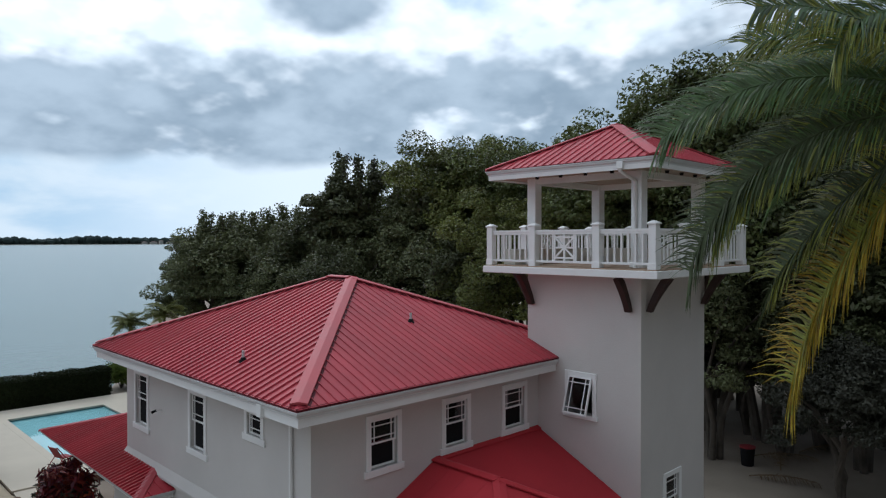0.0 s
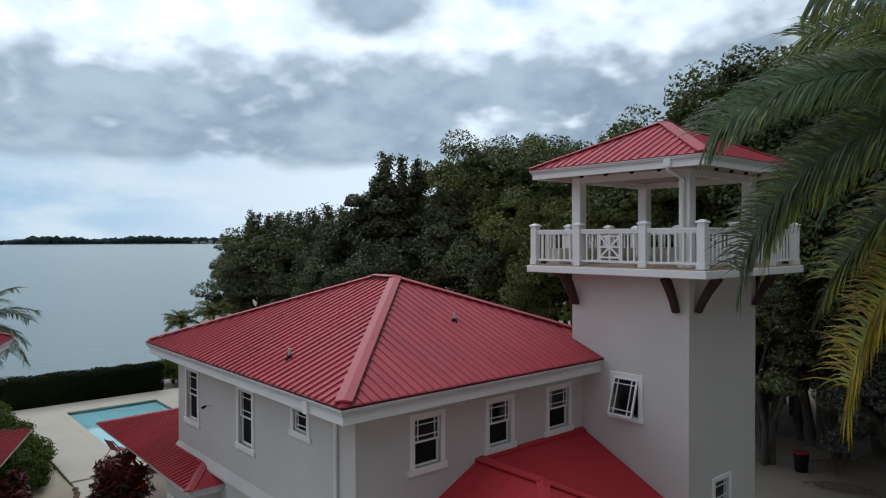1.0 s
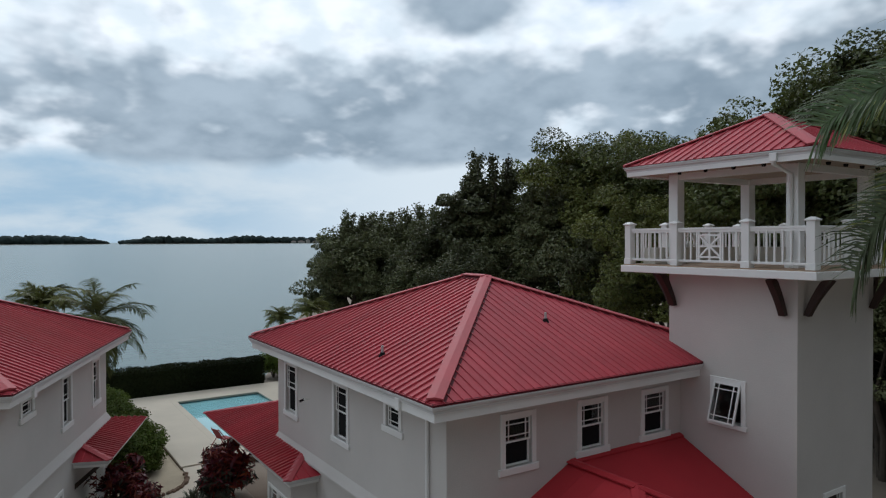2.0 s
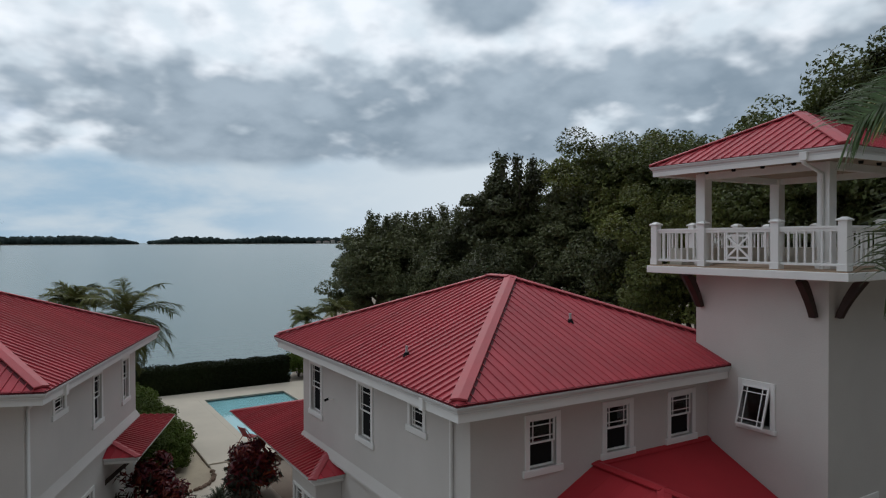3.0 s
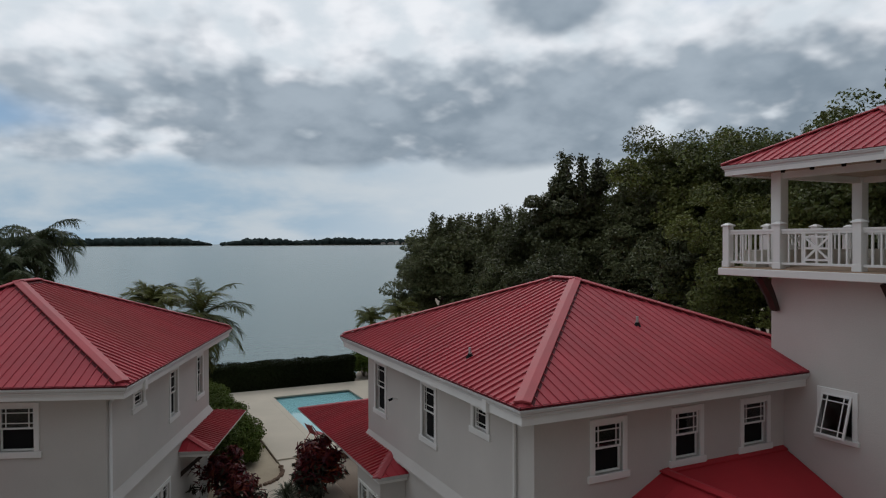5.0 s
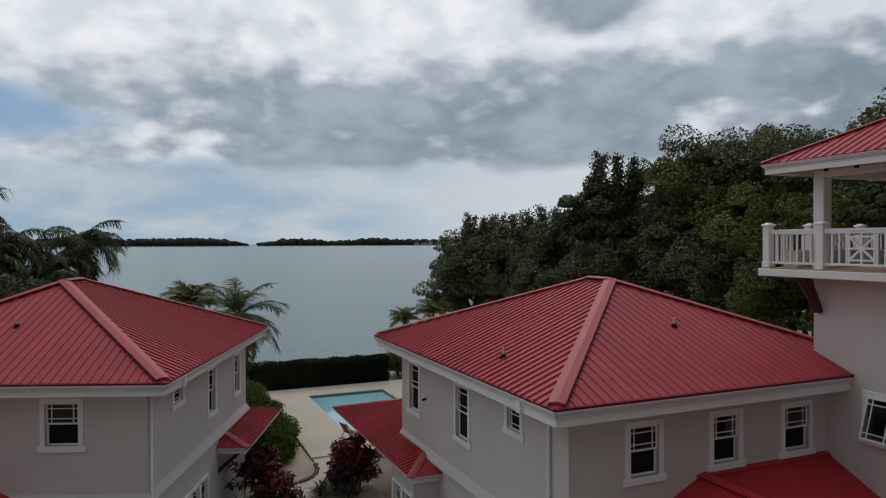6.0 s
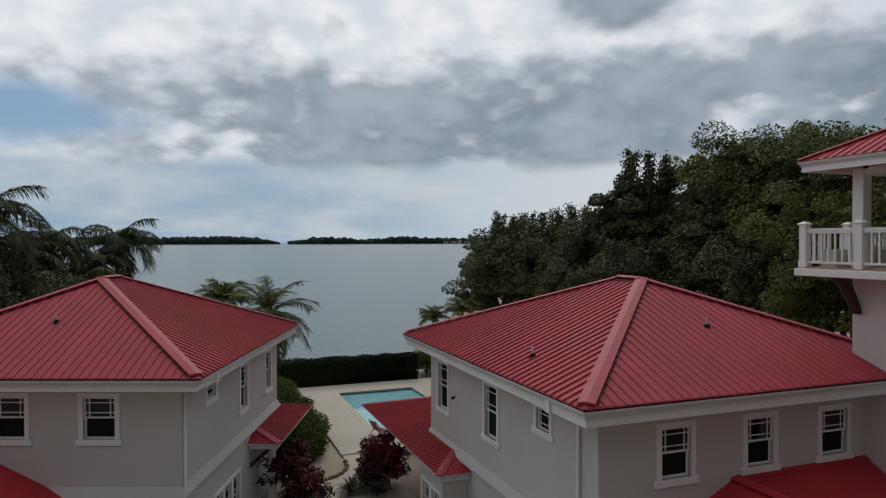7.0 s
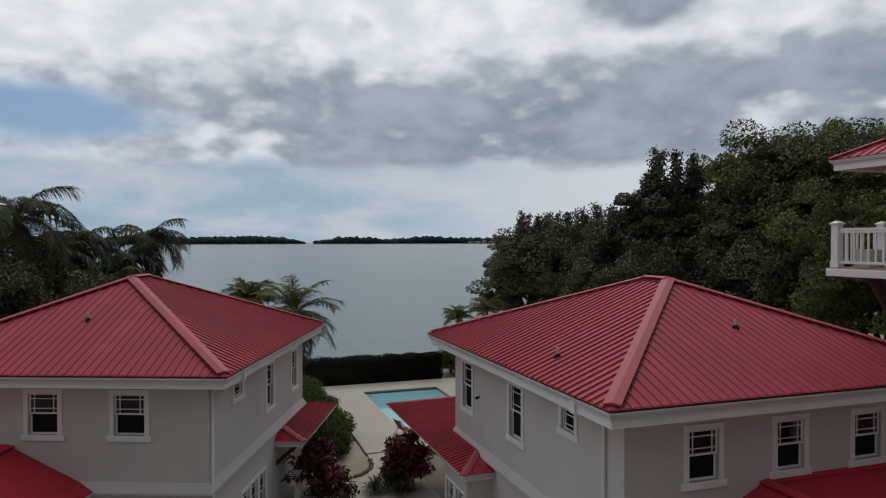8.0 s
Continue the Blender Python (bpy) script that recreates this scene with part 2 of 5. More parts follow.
def window(parent, p, d, n, width, z0, z1, style="double", casing=0.13, black_panes=False):
    """A window as a part: casing, sill, sash bars, panes. p: plan point at the opening's start, d along the wall, n outwards."""
    d, n = Vector((*d, 0)), Vector((*n, 0))
    m = Matrix((( d.x, -n.x, 0, p[0]), (d.y, -n.y, 0, p[1]), (0, 0, 1, 0), (0, 0, 0, 1)))
    bm = B()
    c = casing
    box(bm, -c, 0, -0.035, 0.02, z0, z1 + c, 0.006, m)
    box(bm, width, width + c, -0.035, 0.02, z0, z1 + c, 0.006, m)
    box(bm, 0, width, -0.035, 0.02, z1, z1 + c, 0.006, m)
    w = part("window", bm, TRIM, parent, "white painted window with casing and sill")
    bm = B()
    box(bm, -c - 0.065, width + c + 0.065, -0.055, 0.04, z0 - 0.16, z0, 0.008, m)
    part("sill", bm, TRIM, w)
    f = 0.045

    def sash(za, zb, y, bars):
        b = B()
        box(b, 0, f, y, y + 0.05, za, zb, 0.004, m)
        box(b, width - f, width, y, y + 0.05, za, zb, 0.004, m)
        box(b, f, width - f, y, y + 0.05, za, za + f, 0.004, m)
        box(b, f, width - f, y, y + 0.05, zb - f, zb, 0.004, m)
        if bars:
            g = 0.12 * width + f
            h = 0.22 * (zb - za) + f * 0.6
            t = 0.012
            for x in (g, width - g):
                box(b, x - t, x + t, y + 0.008, y + 0.04, za + f, zb - f, 0, m)
            for zc in ((za + h, zb - h) if bars == 2 else (zb - h,)):
                box(b, f, width - f, y + 0.010, y + 0.038, zc - t, zc + t, 0, m)
        part("sash", b, TRIM, w)
        b = B()
        box(b, f, width - f, y + 0.022, y + 0.028, za + f, zb - f, 0, m)
        # lower sashes get a screen; upper side panes an added black sheet for unreflecting glass
        if bars and not black_panes:
            pane = part("pane", b, GLASS, w, "clear dark glass pane")
            pane.visible_shadow = False
        else:
            part("screen", b, SCREEN_AND_DARK_PANE, w, "black insect screen, in upper side panes a black sheet for dark glass")

    if style == "double":
        mid = z0 + (z1 - z0) * 0.52
        sash(mid - 0.03, z1, 0.03, 2)
        sash(z0, mid + 0.01, 0.085, 0)
    else:
        sash(z0, z1, 0.03, 2)
    return w


def roof_slope(parent, name, eave0, eave1, top0, top1, step=0.265, rib=0.045, mat=None):
    """One slope of a metal roof, laid with separate ribbed sheets that run from eave to hip or ridge.
    eave0-eave1 is the lower edge, top0-top1 the upper one (may be the same point)."""
    mat = mat or ROOF
    e0, e1, t0, t1 = map(Vector, (eave0, eave1, top0, top1))
    along = (e1 - e0).normalized()
    up = (t0 - e0) - along * along.dot(t0 - e0)
    rise_len = up.length
    up.normalize()
    nrm = along.cross(up)
    if nrm.z < 0:
        nrm = -nrm
    length = (e1 - e0).length
    a0, a1 = along.dot(t0 - e0), along.dot(t1 - e0)

    def height(s):
        s = min(max(s, 0), length)
        h = rise_len
        if a0 > 1e-4 and s < a0:
            h = rise_len * s / a0
        if length - a1 > 1e-4 and s > a1:
            h = rise_len * (length - s) / (length - a1)
        if a1 > length + 1e-4 or a0 < -1e-4:
            h = rise_len
        return max(h, 0.0)

    bm = B()
    prism(bm, [e0, e1, t1, t0] if (t1 - t0).length > 1e-3 else [e0, e1, t0], nrm * -0.05)
    deck = part(name, bm, mat, parent)
    n = max(2, round(length / step))
    w = length / n
    for i in range(n):
        s0, s1 = i * w, (i + 1) * w
        cuts = [s0 + 0.004, s1 - 0.004]
        for c in (a0, a1):
            if cuts[0] < c < cuts[1]:
                cuts.append(c)
        cuts.sort()
        bm = B()
        lift = nrm * 0.006
        low = [e0 + along * s - up * 0.03 + lift for s in cuts]
        high = [e0 + along * s + up * height(s) + lift for s in cuts]
        bm.faces.new([bm.verts.new(v) for v in low + high[::-1]])
        hr = height(s0 + 0.03)
        if hr > 0.12:
            q = [e0 + along * (s0 + k) - up * 0.03 + nrm * g for k, g in ((0.0, 0.004), (0.010, rib), (0.030, rib), (0.040, 0.004))]
            r = [e0 + along * (s0 + k) + up * height(s0 + k) + nrm * g for k, g in ((0.0, 0.004), (0.010, rib), (0.030, rib), (0.040, 0.004))]
            a, b2 = [bm.verts.new(v) for v in q], [bm.verts.new(v) for v in r]
            for k in range(3):
                bm.faces.new((a[k], a[k + 1], b2[k + 1], b2[k]))
            bm.faces.new(a)
        me = bpy.data.meshes.new("roof_panel")
        bm.to_mesh(me)
        bm.free()
        me.materials.append(mat)
        ob = new("roof_panel", me)
        ob.parent = deck
    return deck


def cap_strip(parent, name, p, q, width=0.30, up=0.075, mat=None, fold=0.06):
    """A folded metal cap along a hip or ridge from p to q."""
    p, q = Vector(p), Vector(q)
    d = (q - p).normalized()
    side = d.cross(Vector((0, 0, 1))).normalized()
    nup = side.cross(d)
    prof = [(-width / 2, -fold), (-width / 2, -fold + 0.03), (-width * 0.03, 0.0), (width * 0.03, 0.0), (width / 2, -fold + 0.03), (width / 2, -fold)]
    bm = B()
    a = [bm.verts.new(p + side * x + nup * (y + up)) for x, y in prof]
    b = [bm.verts.new(q + side * x + nup * (y + up)) for x, y in prof]
    for i in range(len(prof) - 1):
        bm.faces.new((a[i], a[i + 1], b[i + 1], b[i]))
    bm.faces.new(a), bm.faces.new(b[::-1])
    bm.faces.new((a[0], b[0], b[-1], a[-1]))
    return part(name, bm, mat or ROOF_CAP, parent)


def gutter_run(parent, p, q, out, z, drop=0.15, depth=0.13):
    """Moulded gutter along p-q (plan) with its rim at height z; out: outward plan direction. Ends are mitred by running long."""
    p, q, o = Vector((*p, z)), Vector((*q, z)), Vector((*out, 0))
    d = (q - p).normalized()
    prof = [(0.012, 0), (0.012, -0.028), (-0.006, -0.034), (-0.012, -0.07), (-0.05, -0.105), (-0.056, -drop), (-depth, -drop), (-depth, -0.05),
            (-0.014, -0.05), (-0.014, 0)]
    bm = B()
    a = [bm.verts.new(p + o * x + d * (-x if i >= 0 else 0) + Vector((0, 0, y))) for i, (x, y) in enumerate(prof)]
    b = [bm.verts.new(q + o * x - d * (-x) + Vector((0, 0, y))) for x, y in prof]
    n = len(prof)
    for i in range(n):
        bm.faces.new((a[i], a[(i + 1) % n], b[(i + 1) % n], b[i]))
    bm.faces.new(a), bm.faces.new(b[::-1])
    return part("gutter", bm, GUTTER, parent, "white moulded metal gutter")


def vent_pipe(parent, base):
    bm = B()
    x, y, z = base
    cyl(bm, (x, y, z - 0.1), (x, y, z + 0.22), 0.035, seg=12)
    v = part("vent_pipe", bm, GREY_METAL, parent, "short grey vent pipe with black collar", smooth=False)
    bm = B()
    cyl(bm, (x, y, z - 0.08), (x, y, z + 0.06), 0.12, 0.05, seg=14)
    part("collar", bm, DARK_VENT, v)


def house(name, m, s, Lx, Ly, ez, az, wa, wb, base, front, side, lower, porch, label, lamp=None, elbow=1.5, drop=1.28, board=0.36, belt=3.25):
    """A two-storey stucco house. s = 1 or -1 mirrors it; a runs along the front from its near corner, b into the depth."""
    root = empty(name, m, label, "house", "villas by the bay")
    P = lambda a, b, z=0.0: Vector((s * a, b, z))
    Q = lambda a, b: (s * a, b)
    # walls
    top = ez - 0.30
    fx0, fx1, sy0, sy1 = wa, Lx - wa, wb, Ly - wb
    t = 0.2

    def wall(nm, p, q, holes):
        # keep the thickness inward when mirrored
        if s < 0:
            p, q = q, p
            length = (Vector(q) - Vector(p)).length
            holes = [(length - h[1], length - h[0], h[2], h[3]) for h in holes]
        return part(nm, wall_with_openings(p, q, base, top, t, holes), STUCCO, root)

    fh = [(a0 - fx0 - t, a1 - fx0 - t, z0, z1) for a0, a1, z0, z1, st in front]
    sh = [(sy1 - b1, sy1 - b0, z0, z1) for b0, b1, z0, z1, st in side]
    wall("front_wall", Q(fx0 + t, sy0), Q(fx1 - t, sy0), fh)
    wall("side_wall", Q(fx0, sy1), Q(fx0, sy0), sh)
    wall("back_wall", Q(fx1 - t, sy1), Q(fx0 + t, sy1), [])
    wall("far_side_wall", Q(fx1, sy0), Q(fx1, sy1), [])
    for a0, a1, z0, z1, st in front:
        window(root, Q(a0 if s > 0 else a1, sy0), (1, 0), (0, -1), a1 - a0, z0, z1, st)
    for b0, b1, z0, z1, st in side:
        if s > 0:
            window(root, Q(fx0, b1), (0, -1), (-1, 0), b1 - b0, z0, z1, st, black_panes=True)
        else:
            window(root, Q(fx0, b0), (0, 1), (1, 0), b1 - b0, z0, z1, st, black_panes=True)
    # inner floors close the rooms; their near-black colour stands in for unlit interiors
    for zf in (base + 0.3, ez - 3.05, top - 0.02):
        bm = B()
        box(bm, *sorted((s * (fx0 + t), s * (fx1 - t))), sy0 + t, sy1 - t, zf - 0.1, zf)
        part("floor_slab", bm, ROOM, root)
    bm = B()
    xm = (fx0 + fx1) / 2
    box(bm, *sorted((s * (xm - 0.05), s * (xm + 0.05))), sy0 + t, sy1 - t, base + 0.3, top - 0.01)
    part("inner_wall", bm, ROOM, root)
    # belt course with sloped top, corner trim
    zb = ez - belt
    bt = 0.13
    bm = B()
    lo, hi = zb - 0.30, zb + 0.05
    ring = [(fx0, sy0), (fx1, sy0), (fx1, sy1), (fx0, sy1)]
    sg = [(-1, -1), (1, -1), (1, 1), (-1, 1)]
    vs = []
    for (a, b), (ga, gb) in zip(ring, sg):
        vs.append([bm.verts.new(P(a + ga * k, b + gb * k, z)) for k, z in ((-0.02, lo - 0.01), (bt, lo), (bt, lo + 0.06), (-0.02, hi))])
    for i in range(4):
        for k in range(3):
            bm.faces.new((vs[i][k], vs[(i + 1) % 4][k], vs[(i + 1) % 4][k + 1], vs[i][k + 1]))
    part("belt_course", bm, STUCCO, root, "raised stucco band between the storeys")
    # soffit and fascia
    bm = B()
    for x0, x1, y0, y1 in ((0.14, Lx - 0.14, 0.14, sy0 + 0.05), (0.14, Lx - 0.14, sy1 - 0.05, Ly - 0.14),
                           (0.14, fx0 + 0.05, sy0 + 0.05, sy1 - 0.05), (fx1 - 0.05, Lx - 0.14, sy0 + 0.05, sy1 - 0.05)):
        box(bm, *sorted((s * x0, s * x1)), y0, y1, ez - board + 0.05, ez - board + 0.08)
    part("soffit", bm, TRIM, root, "white boarded soffit")
    bm = B()
    for x0, x1, y0, y1 in ((0.10, Lx - 0.10, 0.10, 0.135), (0.10, Lx - 0.10, Ly - 0.135, Ly - 0.10),
                           (0.10, 0.135, 0.135, Ly - 0.135), (Lx - 0.135, Lx - 0.10, 0.135, Ly - 0.135)):
        box(bm, *sorted((s * x0, s * x1)), y0, y1, ez - board, ez - 0.03)
    part("fascia", bm, TRIM, root, "white painted fascia board")
    for p, q, o in ((Q(0, 0), Q(Lx, 0), (0, -1)), (Q(0, Ly), Q(0, 0), (-s, 0)), (Q(Lx, Ly), Q(0, Ly), (0, 1)), (Q(Lx, 0), Q(Lx, Ly), (s, 0))):
        gutter_run(root, p, q, o, ez - 0.06)
    # dark strip coloured as the shadow gap between roof sheets and gutter
    bm = B()
    for x0, x1, y0, y1 in ((0.004, Lx - 0.004, 0.004, 0.012), (0.004, Lx - 0.004, Ly - 0.012, Ly - 0.004),
                           (0.004, 0.012, 0.012, Ly - 0.012), (Lx - 0.012, Lx - 0.004, 0.012, Ly - 0.012)):
        box(bm, *sorted((s * x0, s * x1)), y0, y1, ez - 0.056, ez - 0.002)
    part("drip_edge", bm, ROOF_GAP, root, "dark red drip edge strip with the eave gap's shadow in its colour")
    # roof
    h = Lx / 2
    r0, r1 = P(h, h, az), P(h, Ly - h, az)
    e = [P(0.02, 0.02, ez), P(Lx - 0.02, 0.02, ez), P(Lx - 0.02, Ly - 0.02, ez), P(0.02, Ly - 0.02, ez)]
    roof_slope(root, "roof", e[0], e[1], r0, r0, 0.24, 0.028)
    roof_slope(root, "roof", e[3], e[0], r1, r0)
    roof_slope(root, "roof", e[2], e[3], r1, r1)
    roof_slope(root, "roof", e[1], e[2], r0, r1)
    for i in range(4):
        a, b = e[i], e[(i + 1) % 4]
        inward = (Vector((s * Lx / 2, Ly / 2, ez)) - (a + b) / 2)
        inward = Vector((math.copysign(1, inward.x), 0, 0)) if abs((a - b).x) < 0.01 else Vector((0, math.copysign(1, inward.y), 0))
        bm = B()
        prism(bm, [a - Vector((0, 0, 0.05)) - inward * 0.005, b - Vector((0, 0, 0.05)) - inward * 0.005,
                   b + Vector((0, 0, 0.012)) - inward * 0.005, a + Vector((0, 0, 0.012)) - inward * 0.005], inward * 0.015)
        part("drip_edge", bm, DRIP, root, "dark red drip edge strip with the eave gap's shadow in its colour")
    for i, r in ((0, r0), (1, r0), (2, r1), (3, r1)):
        cap_strip(root, "hip_cap", e[i].lerp(r, 0.022), r, 0.36)
        cap_strip(root, "hip_closure", e[i].lerp(r, 0.03), r, 0.44, 0.0, ROOF_GAP, 0.082)
    cap_strip(root, "ridge_cap", r0, r1, 0.38, 0.085)
    # dark red strip under the ridge cap, broken by the ribs
    cap_strip(root, "ridge_closure", r0, r1, 0.47, 0.045, ROOF_GAP, 0.035 + 0.235 * (r0[2] - ez) / h)
    # vents, placed by slope height
    pf = (az - ez) / h
    for a, b in lower["vents"]:
        vent_pipe(root, P(a, b, ez + pf * min(a, b) + 0.02))
    # gutter outlet with elbow and downspout at the near corner
    cu = bpy.data.curves.new("downspout", "CURVE")
    cu.dimensions, cu.bevel_depth, cu.bevel_resolution = "3D", 0.042, 2
    sp = cu.splines.new("POLY")
    pts = [P(0.10, elbow, ez - 0.34), P(0.16, elbow - 0.05, ez - 0.42), P(wa - 0.08, elbow - 0.16, ez - 0.47), P(wa - 0.06, drop, ez - 0.60), P(wa - 0.06, drop, base)]
    sp.points.add(len(pts) - 1)
    for pt, v in zip(sp.points, pts):
        pt.co = (*v, 1)
    cu.materials.append(TRIM)
    o = new("downspout", cu)
    o.parent = root
    bm = B()
    box(bm, *sorted((s * 0.02, s * 0.16)), elbow - 0.09, elbow + 0.09, ez - 0.42, ez - 0.14, 0.012)
    part("downspout_head", bm, TRIM, root, "white square gutter outlet box")
    if lamp:
        bm = B()
        x0 = s * (wa - 0.01)
        cyl(bm, (x0, lamp[0], lamp[1]), (x0 - s * 0.16, lamp[0], lamp[1] + 0.02), 0.02)
        l = part("security_camera_arm", bm, TRIM, root)
        bm = B()
        cyl(bm, (x0 - s * 0.13, lamp[0] + 0.02, lamp[1] + 0.02), (x0 - s * 0.27, lamp[0] + 0.06, lamp[1] - 0.04), 0.035, 0.042)
        part("floodlight", bm, DARK_VENT, l, "small black floodlight")
    lower_roof(root, P, s, lower, wb)
    porch_roof(root, P, s, porch, wa, base)
    return root


def lower_roof(root, P, s, k, wb):
    """Single-storey wing before the front: a ridge square to the wall with two hips, and a lean-to that fills the nook."""
    x, zt, run, p, ly = k["ridge"], k["top"], k["run"], 0.49, k["length"]
    ez = zt - p * run
    y0 = wb + 0.004
    apex = P(x, y0 - ly, zt)
    back = P(x, y0, zt)
    e_w, e_e, e_y = x - run, x + run, y0 - ly - run
    c = [P(e_w, y0, ez), P(e_w, e_y, ez), P(e_e, e_y, ez), P(e_e, y0, ez)]
    roof_slope(root, "wing_roof", c[0], c[1], back, apex, 0.6, 0.010, LOW_ROOF)
    roof_slope(root, "wing_roof", c[1], c[2], apex, apex, 0.6, 0.010, LOW_ROOF)
    roof_slope(root, "wing_roof", c[2], c[3], apex, back, 0.6, 0.010, LOW_ROOF)
    cap_strip(root, "wing_ridge_cap", back, apex, 0.3, 0.05, LOW_ROOF)
    cap_strip(root, "wing_hip_cap", c[1], apex, 0.3, 0.05, LOW_ROOF)
    cap_strip(root, "wing_hip_cap", c[2], apex, 0.3, 0.05, LOW_ROOF)
    bm = B()
    prism(bm, [P(x, y0, zt + 0.02), P(k["end"], y0, zt + 0.02), P(k["end"], y0 - run * 1.6, zt + 0.02 - p * run * 1.6),
               P(x + run * 1.6, y0 - run * 1.6, zt + 0.02 - p * run * 1.6)], (0, 0, -0.05))
    part("lean_to_roof", bm, LOW_ROOF, root, "smooth red painted lean-to roof")
    bm = B()
    prism(bm, [P(x, y0, zt + 0.06), P(k["end"], y0, zt + 0.06), P(k["end"], y0 - 0.14, zt + 0.0), P(x, y0 - 0.14, zt + 0.0)], (0, 0, -0.04))
    part("flashing", bm, LOW_ROOF, root)
    for a, b in ((c[0], c[1]), (c[1], c[2])):
        o = (-s, 0) if a is c[0] else (0, -1)
        gutter_run(root, a.xy, b.xy, o, ez - 0.01)
    bm = B()
    box(bm, *sorted((s * (e_w + 0.3), s * (e_e - 0.3))), e_y + 0.3, wb - 0.01, k["base"], ez - 0.1)
    part("wing_wall", bm, STUCCO, root)


def porch_roof(root, P, s, k, wa, base):
    """Narrow porch roof along the side wall: hip at the near end, posts with braces."""
    x0, b0, b1, ez, tz, hip = k["eave"], k["near"], k["far"], k["ez"], k["top"], k["hip"]
    xw = wa - 0.004
    a, b = P(x0, b0, ez), P(x0, b1, ez)
    wall_end = k.get("house_end", b1)
    top0, top1 = P(xw, b0 + hip, tz), P(xw, wall_end - k.get("far_hip", 0), tz)
    roof_slope(root, "porch_roof", P(x0, wall_end, ez), a, top1, top0, 0.21, 0.06, PORCH_ROOF)
    roof_slope(root, "porch_roof", a, P(xw, b0, ez), top0, top0, 0.3, 0.03, PORCH_ROOF)
    if k.get("far_hip"):
        roof_slope(root, "porch_roof", P(xw, b1, ez), b, top1, top1, 0.3, 0.03, PORCH_ROOF)
    if k.get("wide"):
        w, y0 = k["wide"], k["house_end"]
        hz = ez + (tz - ez) / (xw - x0) * (w - x0)
        q1, q2 = P(w, y0, hz), P(w, b1 - (w - x0), hz)
        roof_slope(root, "veranda_roof", b, P(x0, y0, ez), q2, q1, 0.21, 0.06, PORCH_ROOF)
        roof_slope(root, "veranda_roof", P(w + 4, b1, ez), b, P(w + 4, b1 - (w - x0), hz), q2, 0.3, 0.03, PORCH_ROOF)
        cap_strip(root, "veranda_hip_cap", b, q2, 0.26, 0.05)
    cap_strip(root, "porch_hip_cap", a, top0, 0.26, 0.05)
    cap_strip(root, "porch_flashing", top0, top1, 0.2, 0.05)
    gutter_run(root, b.xy, a.xy, (-s, 0), ez - 0.01, 0.13)
    gutter_run(root, a.xy, (s * xw, b0), (0, -1), ez - 0.01, 0.13)
    bm = B()
    box(bm, *sorted((s * (x0 + 0.12), s * xw)), b0 + 0.12, wall_end - 0.05, ez - 0.24, ez - 0.10)
    part("porch_beam", bm, TRIM, root)
    for bb in k["posts"]:
        bm = B()
        box(bm, *sorted((s * (x0 + 0.42), s * (x0 + 0.66))), bb, bb + 0.22, base, ez - 0.2, 0.01)
        part("porch_post", bm, TRIM, root)
    if k.get("room"):
        w0 = x0 + 0.22
        q0, q1 = (s * w0, b0 + 2.4), (s * w0, b0 + 0.3)
        part("porch_wall", wall_with_openings(q0, q1, base, ez - 0.2, 0.15, [(0.25, 0.95, -0.1, 1.25), (1.15, 1.85, -0.1, 1.25)]), STUCCO, root)
        for off in (0.25, 1.15):
            window(root, (s * w0, b0 + 2.4 - off), (0, -1), (-s, 0), 0.7, -0.1, 1.25, "double", 0.09)
        bm = B()
        box(bm, *sorted((s * (w0 + 0.15), s * (wa - 0.004))), b0 + 0.3, b0 + 0.45, base, ez - 0.2)
        part("porch_end_wall", bm, STUCCO, root)
    if k.get("brace"):
        bm = B()
        prism(bm, [P(wa, b0 + 0.25, ez - 1.0), P(wa, b0 + 0.25, ez - 0.8), P(x0 + 0.3, b0 + 0.25, ez - 0.24), P(x0 + 0.5, b0 + 0.25, ez - 0.24)], (0, 0.12, 0))
        part("bracket", bm, DARK_WOOD, root, "dark stained timber bracket")


house("house", pose(0.07, 0, 0), 1, 10.76, 11.85, 5.75, 7.88, 0.80, 0.72, GROUND - 0.3,
      [(2.39, 3.17, 3.84, 4.95, "double"), (4.77, 5.55, 3.84, 4.95, "double"), (7.06, 7.89, 3.85, 4.93, "double")],
      [(5.66, 6.47, 3.46, 4.93, "double"), (9.47, 10.34, 3.40, 4.93, "double"), (2.74, 3.38, 4.47, 4.98, "single")],
      dict(ridge=4.43, top=3.64, run=2.2, length=2.05, end=8.53, base=GROUND - 0.3, vents=[(5.33, 2.64), (0.93, 3.83)]),
      dict(eave=-0.24, near=7.5, far=16.9, ez=2.05, top=2.33, hip=1.35, posts=[], room=True, far_hip=0, wide=2.73, house_end=11.15),
      "two-storey pale stucco house with a red metal hip roof", lamp=(8.4, 4.12), board=0.40, drop=1.41)
